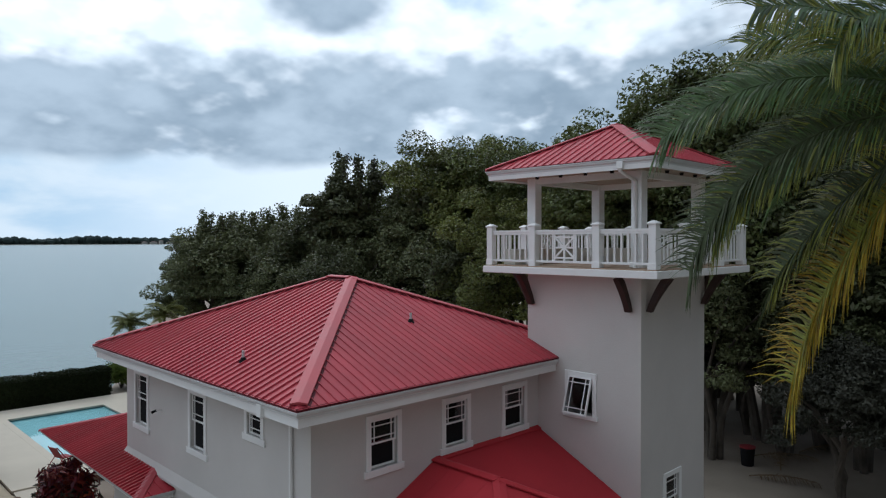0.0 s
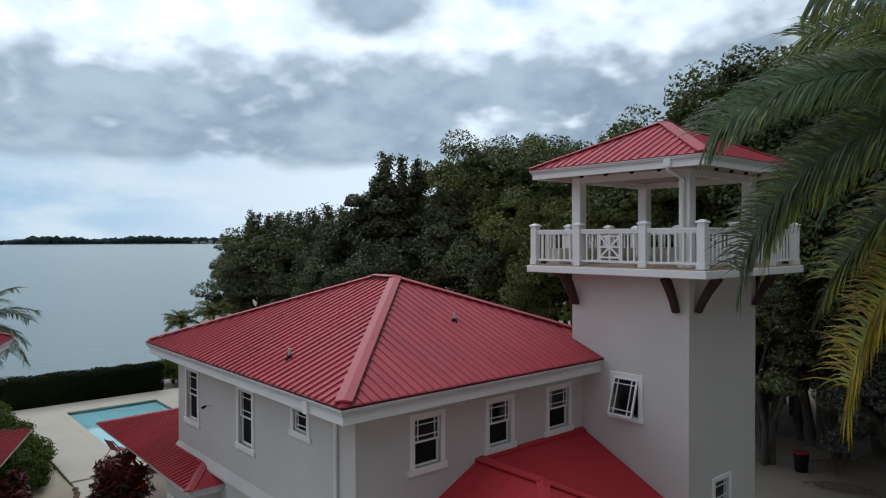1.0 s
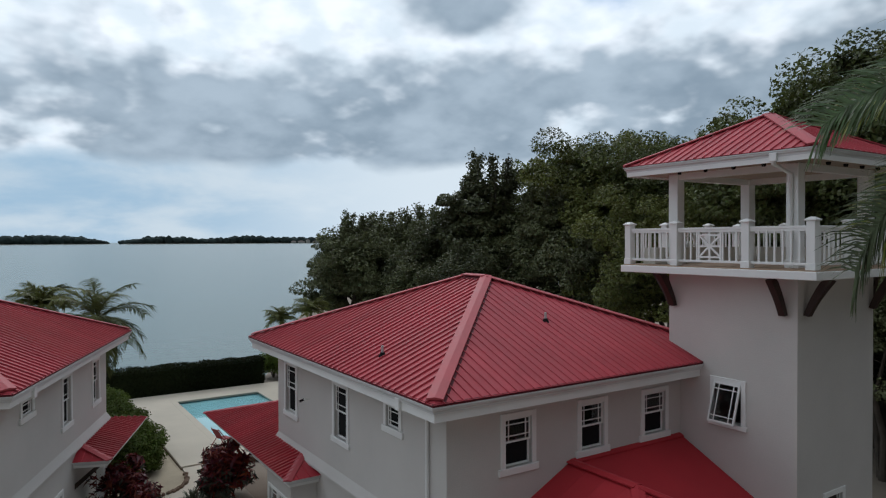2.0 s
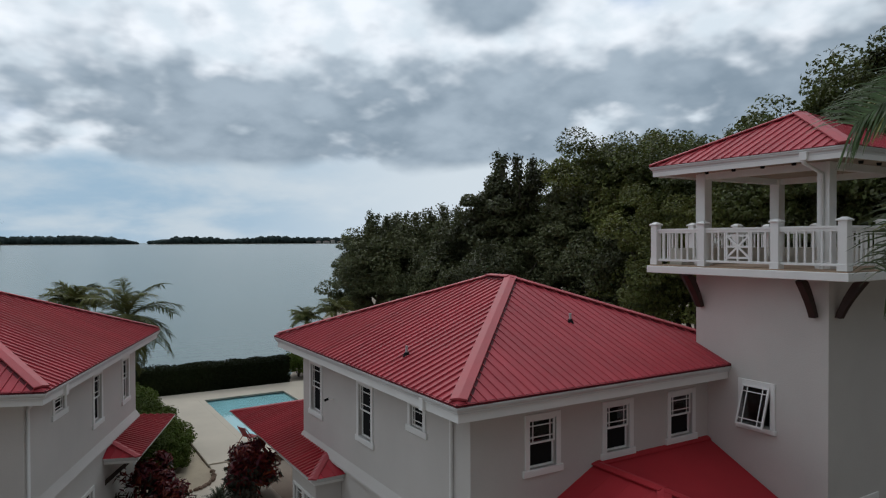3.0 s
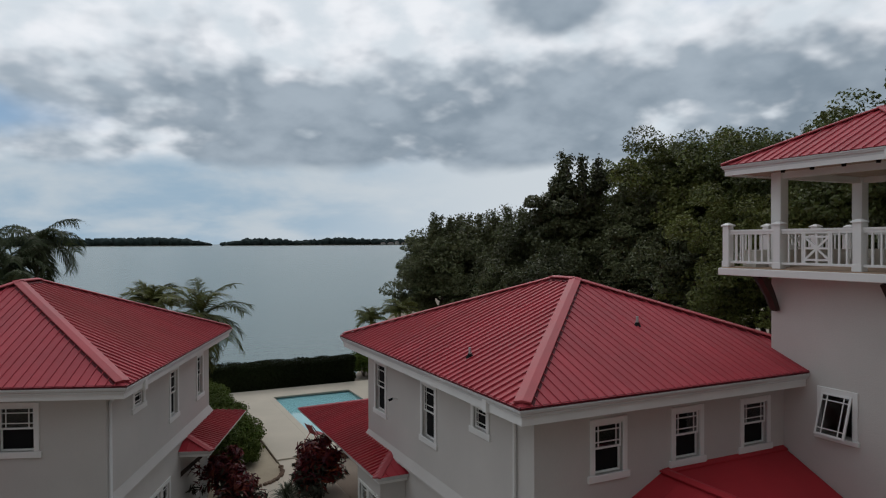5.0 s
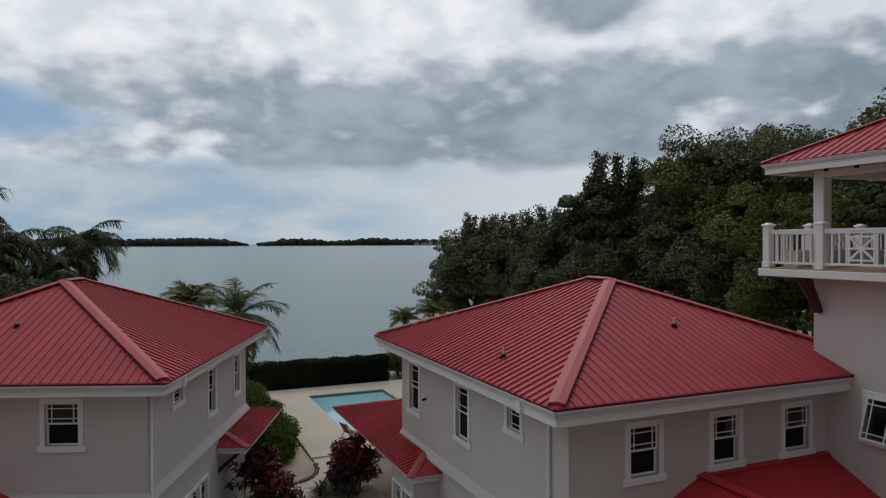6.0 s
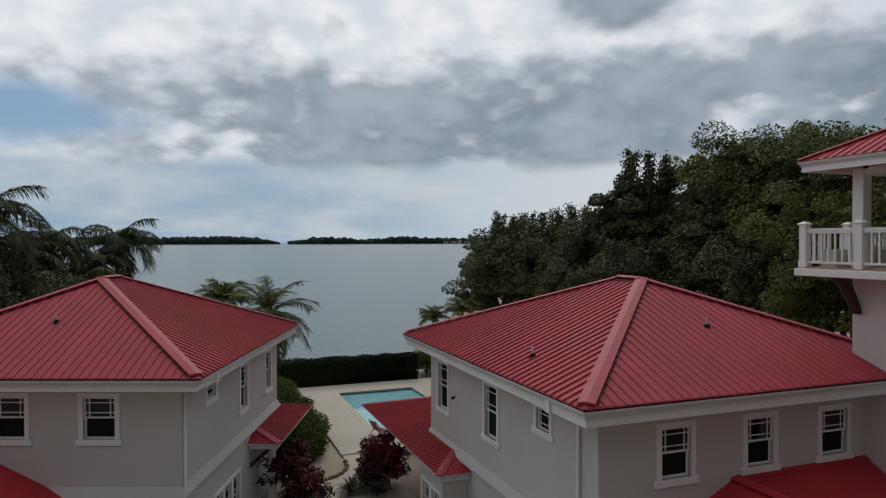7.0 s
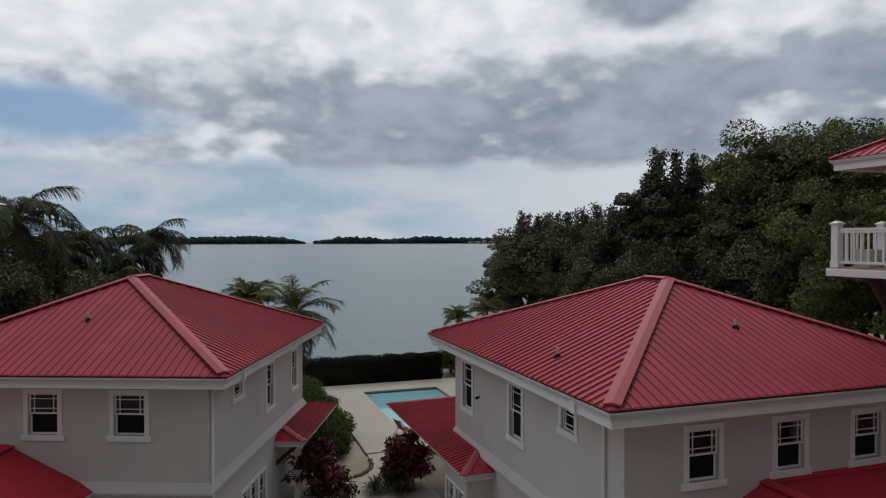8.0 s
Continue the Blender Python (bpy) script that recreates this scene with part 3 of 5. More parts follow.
house("house", pose(-6.84, 7.22, 0, 0, 0, -21), -1, 10.44, 11.6, 5.49, 7.79, 0.78, 0.72, GROUND - 0.3,
      [(2.55, 3.41, 3.71, 4.84, "double"), (4.99, 5.82, 3.71, 4.85, "double")],
      [(5.93, 6.66, 3.18, 4.66, "double"), (9.15, 9.85, 3.18, 4.62, "double"), (2.66, 3.40, 4.30, 4.68, "single"),
       (3.35, 4.0, -0.2, 1.12, "double"), (4.2, 4.85, -0.2, 1.12, "double"), (5.05, 5.7, -0.2, 1.12, "double")],
      dict(ridge=6.36, top=3.37, run=2.4, length=2.05, end=10.4, base=GROUND - 0.3, vents=[(5.2, 2.6)]),
      dict(eave=-0.36, near=6.75, far=12.4, ez=1.79, top=2.14, hip=0.85, far_hip=1.25, posts=[7.7], brace=True),
      "two-storey pale stucco house with a red metal hip roof", drop=0.85, belt=3.07)

# ------------------------------------------------------------------ watchtower
TX, TY, TH = 10.46, -0.72, 1.825      # middle and half width of the shaft
DH, DZ = 2.76, 8.33                  # deck half width and floor height


def baluster_panel(parent, p, q, z, motif=False):
    """A railing panel between two posts: rails, square balusters, and a crossed square in the middle when motif."""
    p, q = Vector((*p, 0)), Vector((*q, 0))
    d = (q - p).normalized()
    length = (q - p).length
    m = Matrix(((d.x, -d.y, 0, p.x), (d.y, d.x, 0, p.y), (0, 0, 1, z), (0, 0, 0, 1)))
    bm = B()
    prism(bm, [m @ Vector((0, y, z)) for y, z in ((-0.03, 0.87), (0.03, 0.87), (0.03, 0.93), (0.045, 0.935), (0.045, 0.985), (0.035, 0.99),
                                                   (-0.035, 0.99), (-0.045, 0.985), (-0.045, 0.935), (-0.03, 0.93))], d * length)
    rail = part("railing", bm, TRIM, parent, "white painted timber railing with square balusters")
    bm = B()
    box(bm, 0, length, -0.035, 0.035, 0.10, 0.16, 0.006, m)
    part("bottom_rail", bm, TRIM, rail)
    side = 0.62
    x0, x1 = (length / 2 - side / 2, length / 2 + side / 2) if motif else (9, 9)
    n = round(length / 0.19)
    for i in range(1, n):
        x = length * i / n
        if x0 - 0.05 < x < x1 + 0.05:
            continue
        bm = B()
        box(bm, x - 0.02, x + 0.02, -0.02, 0.02, 0.16, 0.87, 0, m)
        part("baluster", bm, TRIM, rail)
    if motif:
        c = length / 2
        bars = [(x - 0.026, x + 0.026, -0.022, 0.022, 0.16, 0.87, 0, m) for x in (x0, x1, c)]
        bars += [(x0, x1, -0.02, 0.02, zz - 0.024, zz + 0.024, 0, m) for zz in (0.24, 0.515, 0.79)]
        for sgn in (1, -1):
            mm = m @ Matrix.Translation((c, 0, 0.515)) @ Matrix.Rotation(sgn * math.atan2(0.55, side), 4, "Y")
            bars.append((-0.41, 0.41, -0.018, 0.018, -0.024, 0.024, 0, mm))
        for bar in bars:
            bm = B()
            box(bm, *bar)
            part("motif_bar", bm, TRIM, rail)


CEILING = material("tan_ceiling_boards", (0.42, 0.34, 0.27), 0.8, vary=0.15, scale=10, fine=40, bump=0.1)


def tower():
    root = empty("watchtower", pose(TX, TY, 0), "square pale stucco watchtower with a roofed white balcony", "tower")
    h, base, top = TH, GROUND - 0.3, 8.11
    t = 0.2
    part("west_wall", wall_with_openings((-h, h), (-h, -h), base, top, t, [(h - 0.37, h + 0.39, 4.28, 5.30)]), STUCCO, root)
    s0 = 9.94 - (TX - h)
    part("south_wall", wall_with_openings((-h + t, -h), (h - t, -h), base, top, t, [(s0 - t, s0 + 0.76 - t, 1.35, 2.63)]), STUCCO, root)
    part("east_wall", wall_with_openings((h, -h), (h, h), base, top, t, []), STUCCO, root)
    part("north_wall", wall_with_openings((h - t, h), (-h + t, h), base, top, t, []), STUCCO, root)
    window(root, (-h + s0, -h), (1, 0), (0, -1), 0.76, 1.35, 2.63, "double")
    # awning window, hung at its head and pushed open
    y0, y1 = 0.37, -0.39
    c = 0.13
    bm = B()
    box(bm, -h - 0.035, -h + 0.02, y0, y0 + c, 4.28, 5.30 + c, 0.006)
    box(bm, -h - 0.035, -h + 0.02, y1 - c, y1, 4.28, 5.30 + c, 0.006)
    box(bm, -h - 0.035, -h + 0.02, y1, y0, 5.30, 5.30 + c, 0.006)
    w = part("window", bm, TRIM, root, "white awning window standing ajar")
    bm = B()
    box(bm, -h - 0.08, -h + 0.03, y1 - c - 0.04, y0 + c + 0.04, 4.16, 4.28, 0.008)
    part("sill", bm, TRIM, w)
    hinge = Matrix.Translation((-h - 0.03, 0, 5.30)) @ Matrix.Rotation(radians(17), 4, "Y")
    ww, hh, f, g = (y0 - y1) / 2, 1.03, 0.05, 0.17
    mid = hinge @ Matrix.Translation((0, (y0 + y1) / 2, 0))
    bm = B()
    box(bm, -0.025, 0.025, -ww, -ww + f, -hh, 0, 0.004, mid), box(bm, -0.025, 0.025, ww - f, ww, -hh, 0, 0.004, mid)
    box(bm, -0.025, 0.025, -ww + f, ww - f, -f, 0, 0.004, mid), box(bm, -0.025, 0.025, -ww + f, ww - f, -hh, -hh + f, 0.004, mid)
    for y in (-ww + g, ww - g):
        box(bm, -0.018, 0.018, y - 0.012, y + 0.012, -hh + f, -f, 0, mid)
    for z in (-g, -hh + g):
        box(bm, -0.016, 0.016, -ww + f, ww - f, z - 0.012, z + 0.012, 0, mid)
    part("sash", bm, TRIM, w)
    bm = B()
    box(bm, -0.003, 0.003, -ww + f, ww - f, -hh + f, -f, 0, mid)
    pane = part("pane", bm, GLASS, w, "clear dark glass pane")
    pane.visible_shadow = False
    # deck
    bm = B()
    box(bm, -DH, DH, -DH, DH, 8.11, DZ - 0.03, 0.012)
    part("deck_slab", bm, TRIM, root, "white painted balcony slab")
    n = 36
    for i in range(n):
        y = -DH + 0.06 + (2 * DH - 0.12) * i / n
        bm = B()
        box(bm, -DH + 0.06, DH - 0.06, y, y + (2 * DH - 0.12) / n - 0.006, DZ - 0.03, DZ)
        part("deck_board", bm, DECK, root)
    # curved timber brackets, two to a side
    for rot in range(4):
        for off in ((-h + 0.32, h - 0.18), (-h + 0.18, h - 0.32), (-h + 0.18, h - 0.18), (-h + 0.18, h - 0.18))[rot]:
            m = Matrix.Rotation(radians(90 * rot), 4, "Z") @ Matrix.Translation((0, off, 0))
            outer, inner = [], []
            for k in range(7):
                a = k / 6
                x, z = -h - 0.62 * a, 7.16 + 0.85 * a
                bow = 0.07 * math.sin(a * math.pi)
                outer.append(Vector((x - 0.13 + bow + 0.06 * a, 0, z + 0.02 - bow * 0.6 + 0.02 * a)))
                inner.append(Vector((x + 0.0 + bow + 0.10 * a, 0, min(z + 0.04 - bow * 0.6 + 0.16 * a, 8.105))))
            bm = B()
            prism(bm, [m @ (v + Vector((0, -0.08, 0))) for v in outer + inner[::-1]], m.to_3x3() @ Vector((0, 0.16, 0)))
            part("bracket", bm, DARK_WOOD, root, "dark stained curved timber bracket")
    # posts and railings
    e = DH - 0.18
    spots = [-e, -1.02, 1.02, e]
    done = set()
    for rot in range(4):
        c_, s_ = (1, 0, -1, 0)[rot], (0, 1, 0, -1)[rot]
        R2 = lambda x, y: (c_ * x - s_ * y, s_ * x + c_ * y)
        pts = [R2(-e, v) for v in spots]
        for p in pts:
            key = (round(p[0], 2), round(p[1], 2))
            if key in done:
                continue
            done.add(key)
            bm = B()
            box(bm, p[0] - 0.10, p[0] + 0.10, p[1] - 0.10, p[1] + 0.10, DZ, DZ + 1.09, 0.008)
            box(bm, p[0] - 0.115, p[0] + 0.115, p[1] - 0.115, p[1] + 0.115, DZ, DZ + 0.16, 0.008)
            post = part("railing_post", bm, TRIM, root)
            bm = B()
            box(bm, p[0] - 0.135, p[0] + 0.135, p[1] - 0.135, p[1] + 0.135, DZ + 1.09, DZ + 1.13, 0.01)
            r = bmesh.ops.create_cone(bm, cap_ends=True, segments=4, radius1=0.17, radius2=0.05, depth=0.05,
                                      matrix=Matrix.Translation((p[0], p[1], DZ + 1.155)) @ Matrix.Rotation(radians(45), 4, "Z"))
            part("post_cap", bm, TRIM, post)
        for i in range(3):
            (xa, ya), (xb, yb) = pts[i], pts[i + 1]
            d = Vector((xb - xa, yb - ya)).normalized() * 0.10
            baluster_panel(root, (xa + d.x, ya + d.y), (xb - d.x, yb - d.y), DZ, i == 1)
    # columns, beams, ceiling
    cc = 1.69
    for x, y in ((-cc, -cc), (cc, -cc), (cc, cc), (-cc, cc)):
        bm = B()
        box(bm, x - 0.15, x + 0.15, y - 0.15, y + 0.15, DZ, 10.82, 0.012)
        box(bm, x - 0.18, x + 0.18, y - 0.18, y + 0.18, DZ, DZ + 0.2, 0.01)
        part("column", bm, TRIM, root)
    for p in ((-cc - 0.12, cc + 0.12, -cc - 0.1, -cc + 0.1), (-cc - 0.12, cc + 0.12, cc - 0.1, cc + 0.1),
              (-cc - 0.1, -cc + 0.1, -cc + 0.1, cc - 0.1), (cc - 0.1, cc + 0.1, -cc + 0.1, cc - 0.1)):
        bm = B()
        box(bm, *p, 10.66, 10.83)
        part("beam", bm, TRIM, root)
    rh, rz, az = 2.70, 11.07, 12.40
    bm = B()
    box(bm, -rh + 0.1, rh - 0.1, -rh + 0.1, rh - 0.1, 10.83, 10.86)
    part("ceiling_panel", bm, CEILING, root, "tan boarded ceiling")
    for i, v in enumerate((-1.2, -0.4, 0.4, 1.2)):
        for x, y in ((-rh + 0.5, v), (v, -rh + 0.5)):
            bm = B()
            cyl(bm, (x, y, 10.835), (x, y, 10.76), 0.06, 0.045)
            part("spotlight", bm, DARK_VENT, root, "small dark ceiling spotlight")
    bm = B()
    for x0, x1, y0_, y1_ in ((-rh + 0.06, rh - 0.06, -rh + 0.06, -rh + 0.1), (-rh + 0.06, rh - 0.06, rh - 0.1, rh - 0.06),
                             (-rh + 0.06, -rh + 0.1, -rh + 0.1, rh - 0.1), (rh - 0.1, rh - 0.06, -rh + 0.1, rh - 0.1)):
        box(bm, x0, x1, y0_, y1_, 10.78, rz - 0.02)
    part("fascia", bm, TRIM, root, "white painted fascia board")
    cs = [(-rh, -rh), (rh, -rh), (rh, rh), (-rh, rh)]
    apex = Vector((0, 0, az))
    for i in range(4):
        a, b = cs[i], cs[(i + 1) % 4]
        o = ((0, -1), (1, 0), (0, 1), (-1, 0))[i]
        gutter_run(root, a, b, o, rz - 0.025)
        roof_slope(root, "roof", (*a, rz), (*b, rz), apex, apex, 0.26, 0.035)
        cap_strip(root, "hip_cap", (*a, rz), apex, 0.34, 0.06)
    cu = bpy.data.curves.new("downspout", "CURVE")
    cu.dimensions, cu.bevel_depth, cu.bevel_resolution = "3D", 0.05, 2
    sp = cu.splines.new("POLY")
    pts = [(-rh + 0.03, -rh + 0.98, 10.96), (-rh + 0.03, -rh + 0.98, 10.74), (-cc - 0.19, -cc + 0.0, 10.55), (-cc - 0.19, -cc + 0.0, DZ)]
    sp.points.add(3)
    for pt, v in zip(sp.points, pts):
        pt.co = (*v, 1)
    cu.materials.append(TRIM)
    o = new("downspout", cu)
    o.parent = root
    bm = B()
    box(bm, -rh - 0.02, -rh + 0.09, -rh + 0.89, -rh + 1.07, 10.80, 10.99, 0.01)
    part("downspout_head", bm, TRIM, root)


tower()


BENCH = material("pale_bench_paint", (0.62, 0.60, 0.54), 0.65, vary=0.1, scale=6, fine=40, bump=0.08, spec=0.25)


def balcony_bench(m, length):
    """A boxed bench against the railing: seat boards on a panelled front."""
    root = empty("bench", m, "pale painted box bench along the balcony railing", "bench", "benches on the balcony")
    bm = B()
    box(bm, 0, length, 0, 0.03, 0, 0.42)
    part("front_panel", bm, BENCH, root)
    for x in (0, length - 0.03):
        bm = B()
        box(bm, x, x + 0.03, 0.03, 0.42, 0, 0.42)
        part("side_panel", bm, BENCH, root)
    for k in range(4):
        bm = B()
        box(bm, -0.02, length + 0.02, -0.03 + k * 0.115, 0.075 + k * 0.115, 0.42, 0.455, 0.006)
        part("seat_board", bm, BENCH, root)


balcony_bench(pose(TX - 2.2, TY + 2.0, DZ), 3.9)
balcony_bench(pose(TX + 2.0, TY + 1.8, DZ, 0, 0, -90), 4.1)

# ------------------------------------------------------------------ ground, pool terrace, sea
SAND = material("litter_strewn_soil", (0.28, 0.235, 0.19), 0.95, vary=0.22, scale=2.0, fine=25, bump=0.5, spec=0.1)
TERRACE = material("cream_concrete", (0.56, 0.50, 0.41), 0.85, vary=0.10, scale=2.5, fine=40, bump=0.12, spec=0.2)
TERRACE_EDGE = material("brown_stone_edge", (0.20, 0.13, 0.09), 0.9, vary=0.25, scale=10, fine=40, bump=0.4)
POOL_TILE = material("aqua_pool_plaster", (0.41, 0.64, 0.68), 0.6, vary=0.10, scale=4, fine=30, bump=0.05)
POOL_BAND = material("dark_teal_tile_band", (0.05, 0.16, 0.18), 0.3, vary=0.4, scale=40, fine=60, bump=0.1)


def water_material(name, colour, rough, wave, strength, distance):
    m = bpy.data.materials.new(name)
    m.use_nodes = True
    nt = m.node_tree
    b = nt.nodes["Principled BSDF"]
    N, L = nt.nodes.new, nt.links.new
    geo = N("ShaderNodeNewGeometry")
    n1, n2 = N("ShaderNodeTexNoise"), N("ShaderNodeTexNoise")
    mp = N("ShaderNodeMapping")
    mp.inputs["Scale"].default_value = (0.35, 1.0, 1.0)
    L(geo.outputs["Position"], mp.inputs[0])
    n1.inputs["Scale"].default_value, n1.inputs["Detail"].default_value = wave, 6
    n2.inputs["Scale"].default_value, n2.inputs["Detail"].default_value = 0.012, 4
    L(mp.outputs[0], n1.inputs["Vector"]), L(mp.outputs[0], n2.inputs["Vector"])
    bp = N("ShaderNodeBump")
    bp.inputs["Strength"].default_value, bp.inputs["Distance"].default_value = strength, distance
    L(n1.outputs["Fac"], bp.inputs["Height"])
    L(bp.outputs[0], b.inputs["Normal"])
    mx = N("ShaderNodeMix")
    mx.data_type = "RGBA"
    mx.inputs[6].default_value = (*(c * 0.85 for c in colour), 1)
    mx.inputs[7].default_value = (*(c * 1.15 for c in colour), 1)
    L(n2.outputs["Fac"], mx.inputs[0])
    L(mx.outputs[2], b.inputs["Base Color"])
    b.inputs["Roughness"].default_value = rough
    b.inputs["IOR"].default_value = 1.33
    return m


SEA_WATER = water_material("bay_water", (0.115, 0.175, 0.17), 0.24, 0.9, 0.22, 0.10)


def pool_water_material():
    m = bpy.data.materials.new("pool_water")
    m.use_nodes = True
    nt = m.node_tree
    b = nt.nodes["Principled BSDF"]
    b.inputs["Base Color"].default_value = (0.62, 0.9, 0.93, 1)
    b.inputs["Transmission Weight"].default_value = 1.0
    b.inputs["Roughness"].default_value = 0.03
    b.inputs["IOR"].default_value = 1.33
    n, bp = nt.nodes.new("ShaderNodeTexNoise"), nt.nodes.new("ShaderNodeBump")
    n.inputs["Scale"].default_value = 4
    bp.inputs["Strength"].default_value, bp.inputs["Distance"].default_value = 0.25, 0.03
    nt.links.new(n.outputs["Fac"], bp.inputs["Height"])
    nt.links.new(bp.outputs[0], b.inputs["Normal"])
    return m


SHEET = -0.80


def shore(x):
    """The y at which the land ends, along x."""
    return 36.5 + 0.8 * math.sin(x * 0.21) + (max(0.0, x - 8.5) * 2.2 if x < 40 else 69.0)


def ground_sheet():
    g = [math.copysign(abs(u) ** 3.2, u) for u in np.linspace(-1, 1, 181)]
    xs = [5 + 4600 * v for v in g]
    ys = [25 + 4600 * v for v in g]
    verts, faces = [], []
    for y in ys:
        for x in xs:
            k = min(max((y - shore(x)) / 3.0, 0.0), 1.0)
            n = noise.noise(Vector((x * 0.3, y * 0.3, 0))) * 0.05 if abs(x) < 80 and abs(y) < 80 else 0
            verts.append((x, y, SHEET + n - 0.05 + (-4.0 - SHEET) * k * k * (3 - 2 * k)))
    w = len(xs)
    for j in range(len(ys) - 1):
        for i in range(w - 1):
            faces.append((j * w + i, j * w + i + 1, (j + 1) * w + i + 1, (j + 1) * w + i))
    ob = raw_mesh("ground", verts, faces, SAND, None, "", True)
    tagged(ob, "trodden sandy soil with leaf litter around the houses", "ground", kind="structure")


ground_sheet()
bm = B()
bmesh.ops.create_grid(bm, x_segments=40, y_segments=40, size=1.0, matrix=Matrix.Translation((0, 2300, SEA)) @ Matrix.Diagonal((4700, 2290, 1, 1)))
tagged(part("water", bm, SEA_WATER), "calm grey-green bay water", "sea", kind="structure")

PX0, PX1, PY0, PY1 = 1.62, 6.5, 21.5, 30.75


def pool_terrace():
    bm = B()
    x0, x1, y0, y1 = -0.75, 11.5, 18.55, 33.1
    for a, b, c, d in ((x0, PX0, y0, y1), (PX1, x1, y0, y1), (PX0, PX1, y0, PY0), (PX0, PX1, PY1, y1)):
        box(bm, a, b, c, d, GROUND - 0.10, GROUND)
    t = part("pavement", bm, TERRACE)
    tagged(t, "cream concrete pool terrace", "terrace", kind="structure")
    bm = B()
    box(bm, x0 + 0.02, x1, y0 + 0.02, y0 + 0.4, SHEET - 0.4, GROUND - 0.10), box(bm, x0 + 0.02, x0 + 0.4, y0 + 0.4, y1, SHEET - 0.4, GROUND - 0.10)
    part("terrace_edge", bm, TERRACE_EDGE, t)
    pool = empty("swimming_pool", pose(0, 0, 0), "rectangular pool of clear turquoise water set in the terrace", "pool")
    bm = B()
    box(bm, PX0, PX1, PY0, PY1, SHEET + 0.01, SHEET + 0.05)
    part("basin_floor", bm, POOL_TILE, pool)
    bm = B()
    for a, b, c, d in ((PX0 - 0.05, PX0, PY0, PY1), (PX1, PX1 + 0.05, PY0, PY1), (PX0, PX1, PY0 - 0.05, PY0), (PX0, PX1, PY1, PY1 + 0.05)):
        box(bm, a + 0.003, b - 0.003, c, d, SHEET, GROUND - 0.104)
    part("tile_band", bm, POOL_BAND, pool, "dark teal mosaic waterline band")
    bm = B()
    for a, b, c, d in ((PX0 - 0.3, PX0 + 0.03, PY0 - 0.3, PY1 + 0.3), (PX1 - 0.03, PX1 + 0.3, PY0 - 0.3, PY1 + 0.3),
                       (PX0 + 0.03, PX1 - 0.03, PY0 - 0.3, PY0 + 0.03), (PX0 + 0.03, PX1 - 0.03, PY1 - 0.03, PY1 + 0.3)):
        box(bm, a, b, c, d, GROUND - 0.02, GROUND + 0.006, 0.003)
    part("coping", bm, TERRACE, pool, "cream concrete coping")
    bm = B()
    bmesh.ops.create_grid(bm, x_segments=1, y_segments=1, size=1.0,
                          matrix=Matrix.Translation(((PX0 + PX1) / 2, (PY0 + PY1) / 2, GROUND - 0.13)) @ Matrix.Diagonal(((PX1 - PX0) / 2, (PY1 - PY0) / 2, 1, 1)))
    w = part("pool_water", bm, pool_water_material(), pool, "clear turquoise water")
    w.visible_shadow = False


pool_terrace()

SAND_BED = material("pale_sand", (0.46, 0.39, 0.29), 0.95, vary=0.2, scale=4.0, fine=30, bump=0.5, spec=0.1)
bm = B()
prism(bm, [(-4.6, 11.0, -0.62), (-1.0, 11.0, -0.62), (-0.6, 17.6, -0.62), (-0.77, 18.5, -0.62), (-0.79, 24.0, -0.62), (-2.6, 24.0, -0.62), (-3.6, 19.0, -0.62)], (0, 0, -0.25))
tagged(part("ground_bed", bm, SAND_BED), "pale sand planting bed between the houses", "sand bed", kind="structure")
# sandy path between the houses with a curved stone edging
bm = B()
prism(bm, [(-1.6, 9.0, GROUND - 0.06), (0.8, 9.0, GROUND - 0.06), (0.8, 18.54, GROUND - 0.06), (-0.7, 18.54, GROUND - 0.06), (-0.75, 17.4, GROUND - 0.06),
           (-1.4, 16.1, GROUND - 0.06), (-2.4, 15.6, GROUND - 0.06), (-2.6, 12.0, GROUND - 0.06)], (0, 0, -0.2))
tagged(part("pavement", bm, TERRACE), "cream concrete garden path", "path", kind="structure")
edge = empty("path_edging", pose(0, 0, 0), "curved row of dark rounded edging stones beside the path", "edging")
for i in range(15):
    u = i / 14
    p = Vector((-0.78, 17.6, 0)) * (1 - u) ** 2 + Vector((-0.85, 15.7, 0)) * 2 * u * (1 - u) + Vector((-2.7, 15.55, 0)) * u * u
    bm = B()
    bmesh.ops.create_icosphere(bm, subdivisions=1, radius=0.11, matrix=Matrix.Translation((p.x, p.y, GROUND - 0.02)) @
                               Matrix.Rotation(i * 1.3, 4, "Z") @ Matrix.Diagonal((1.2, 0.8 + 0.2 * math.sin(i * 5), 0.8, 1)))
    part("edging_stone", bm, TERRACE_EDGE, edge)

# ------------------------------------------------------------------ far shore
FAR = material("far_trees", (0.035, 0.05, 0.048), 0.95, vary=0.35, scale=0.1, fine=0.3, bump=0.0, spec=0.1)
FAR_SAND = material("far_beach", (0.30, 0.27, 0.22), 0.95, vary=0.2, scale=0.2, fine=0.5, bump=0.0)


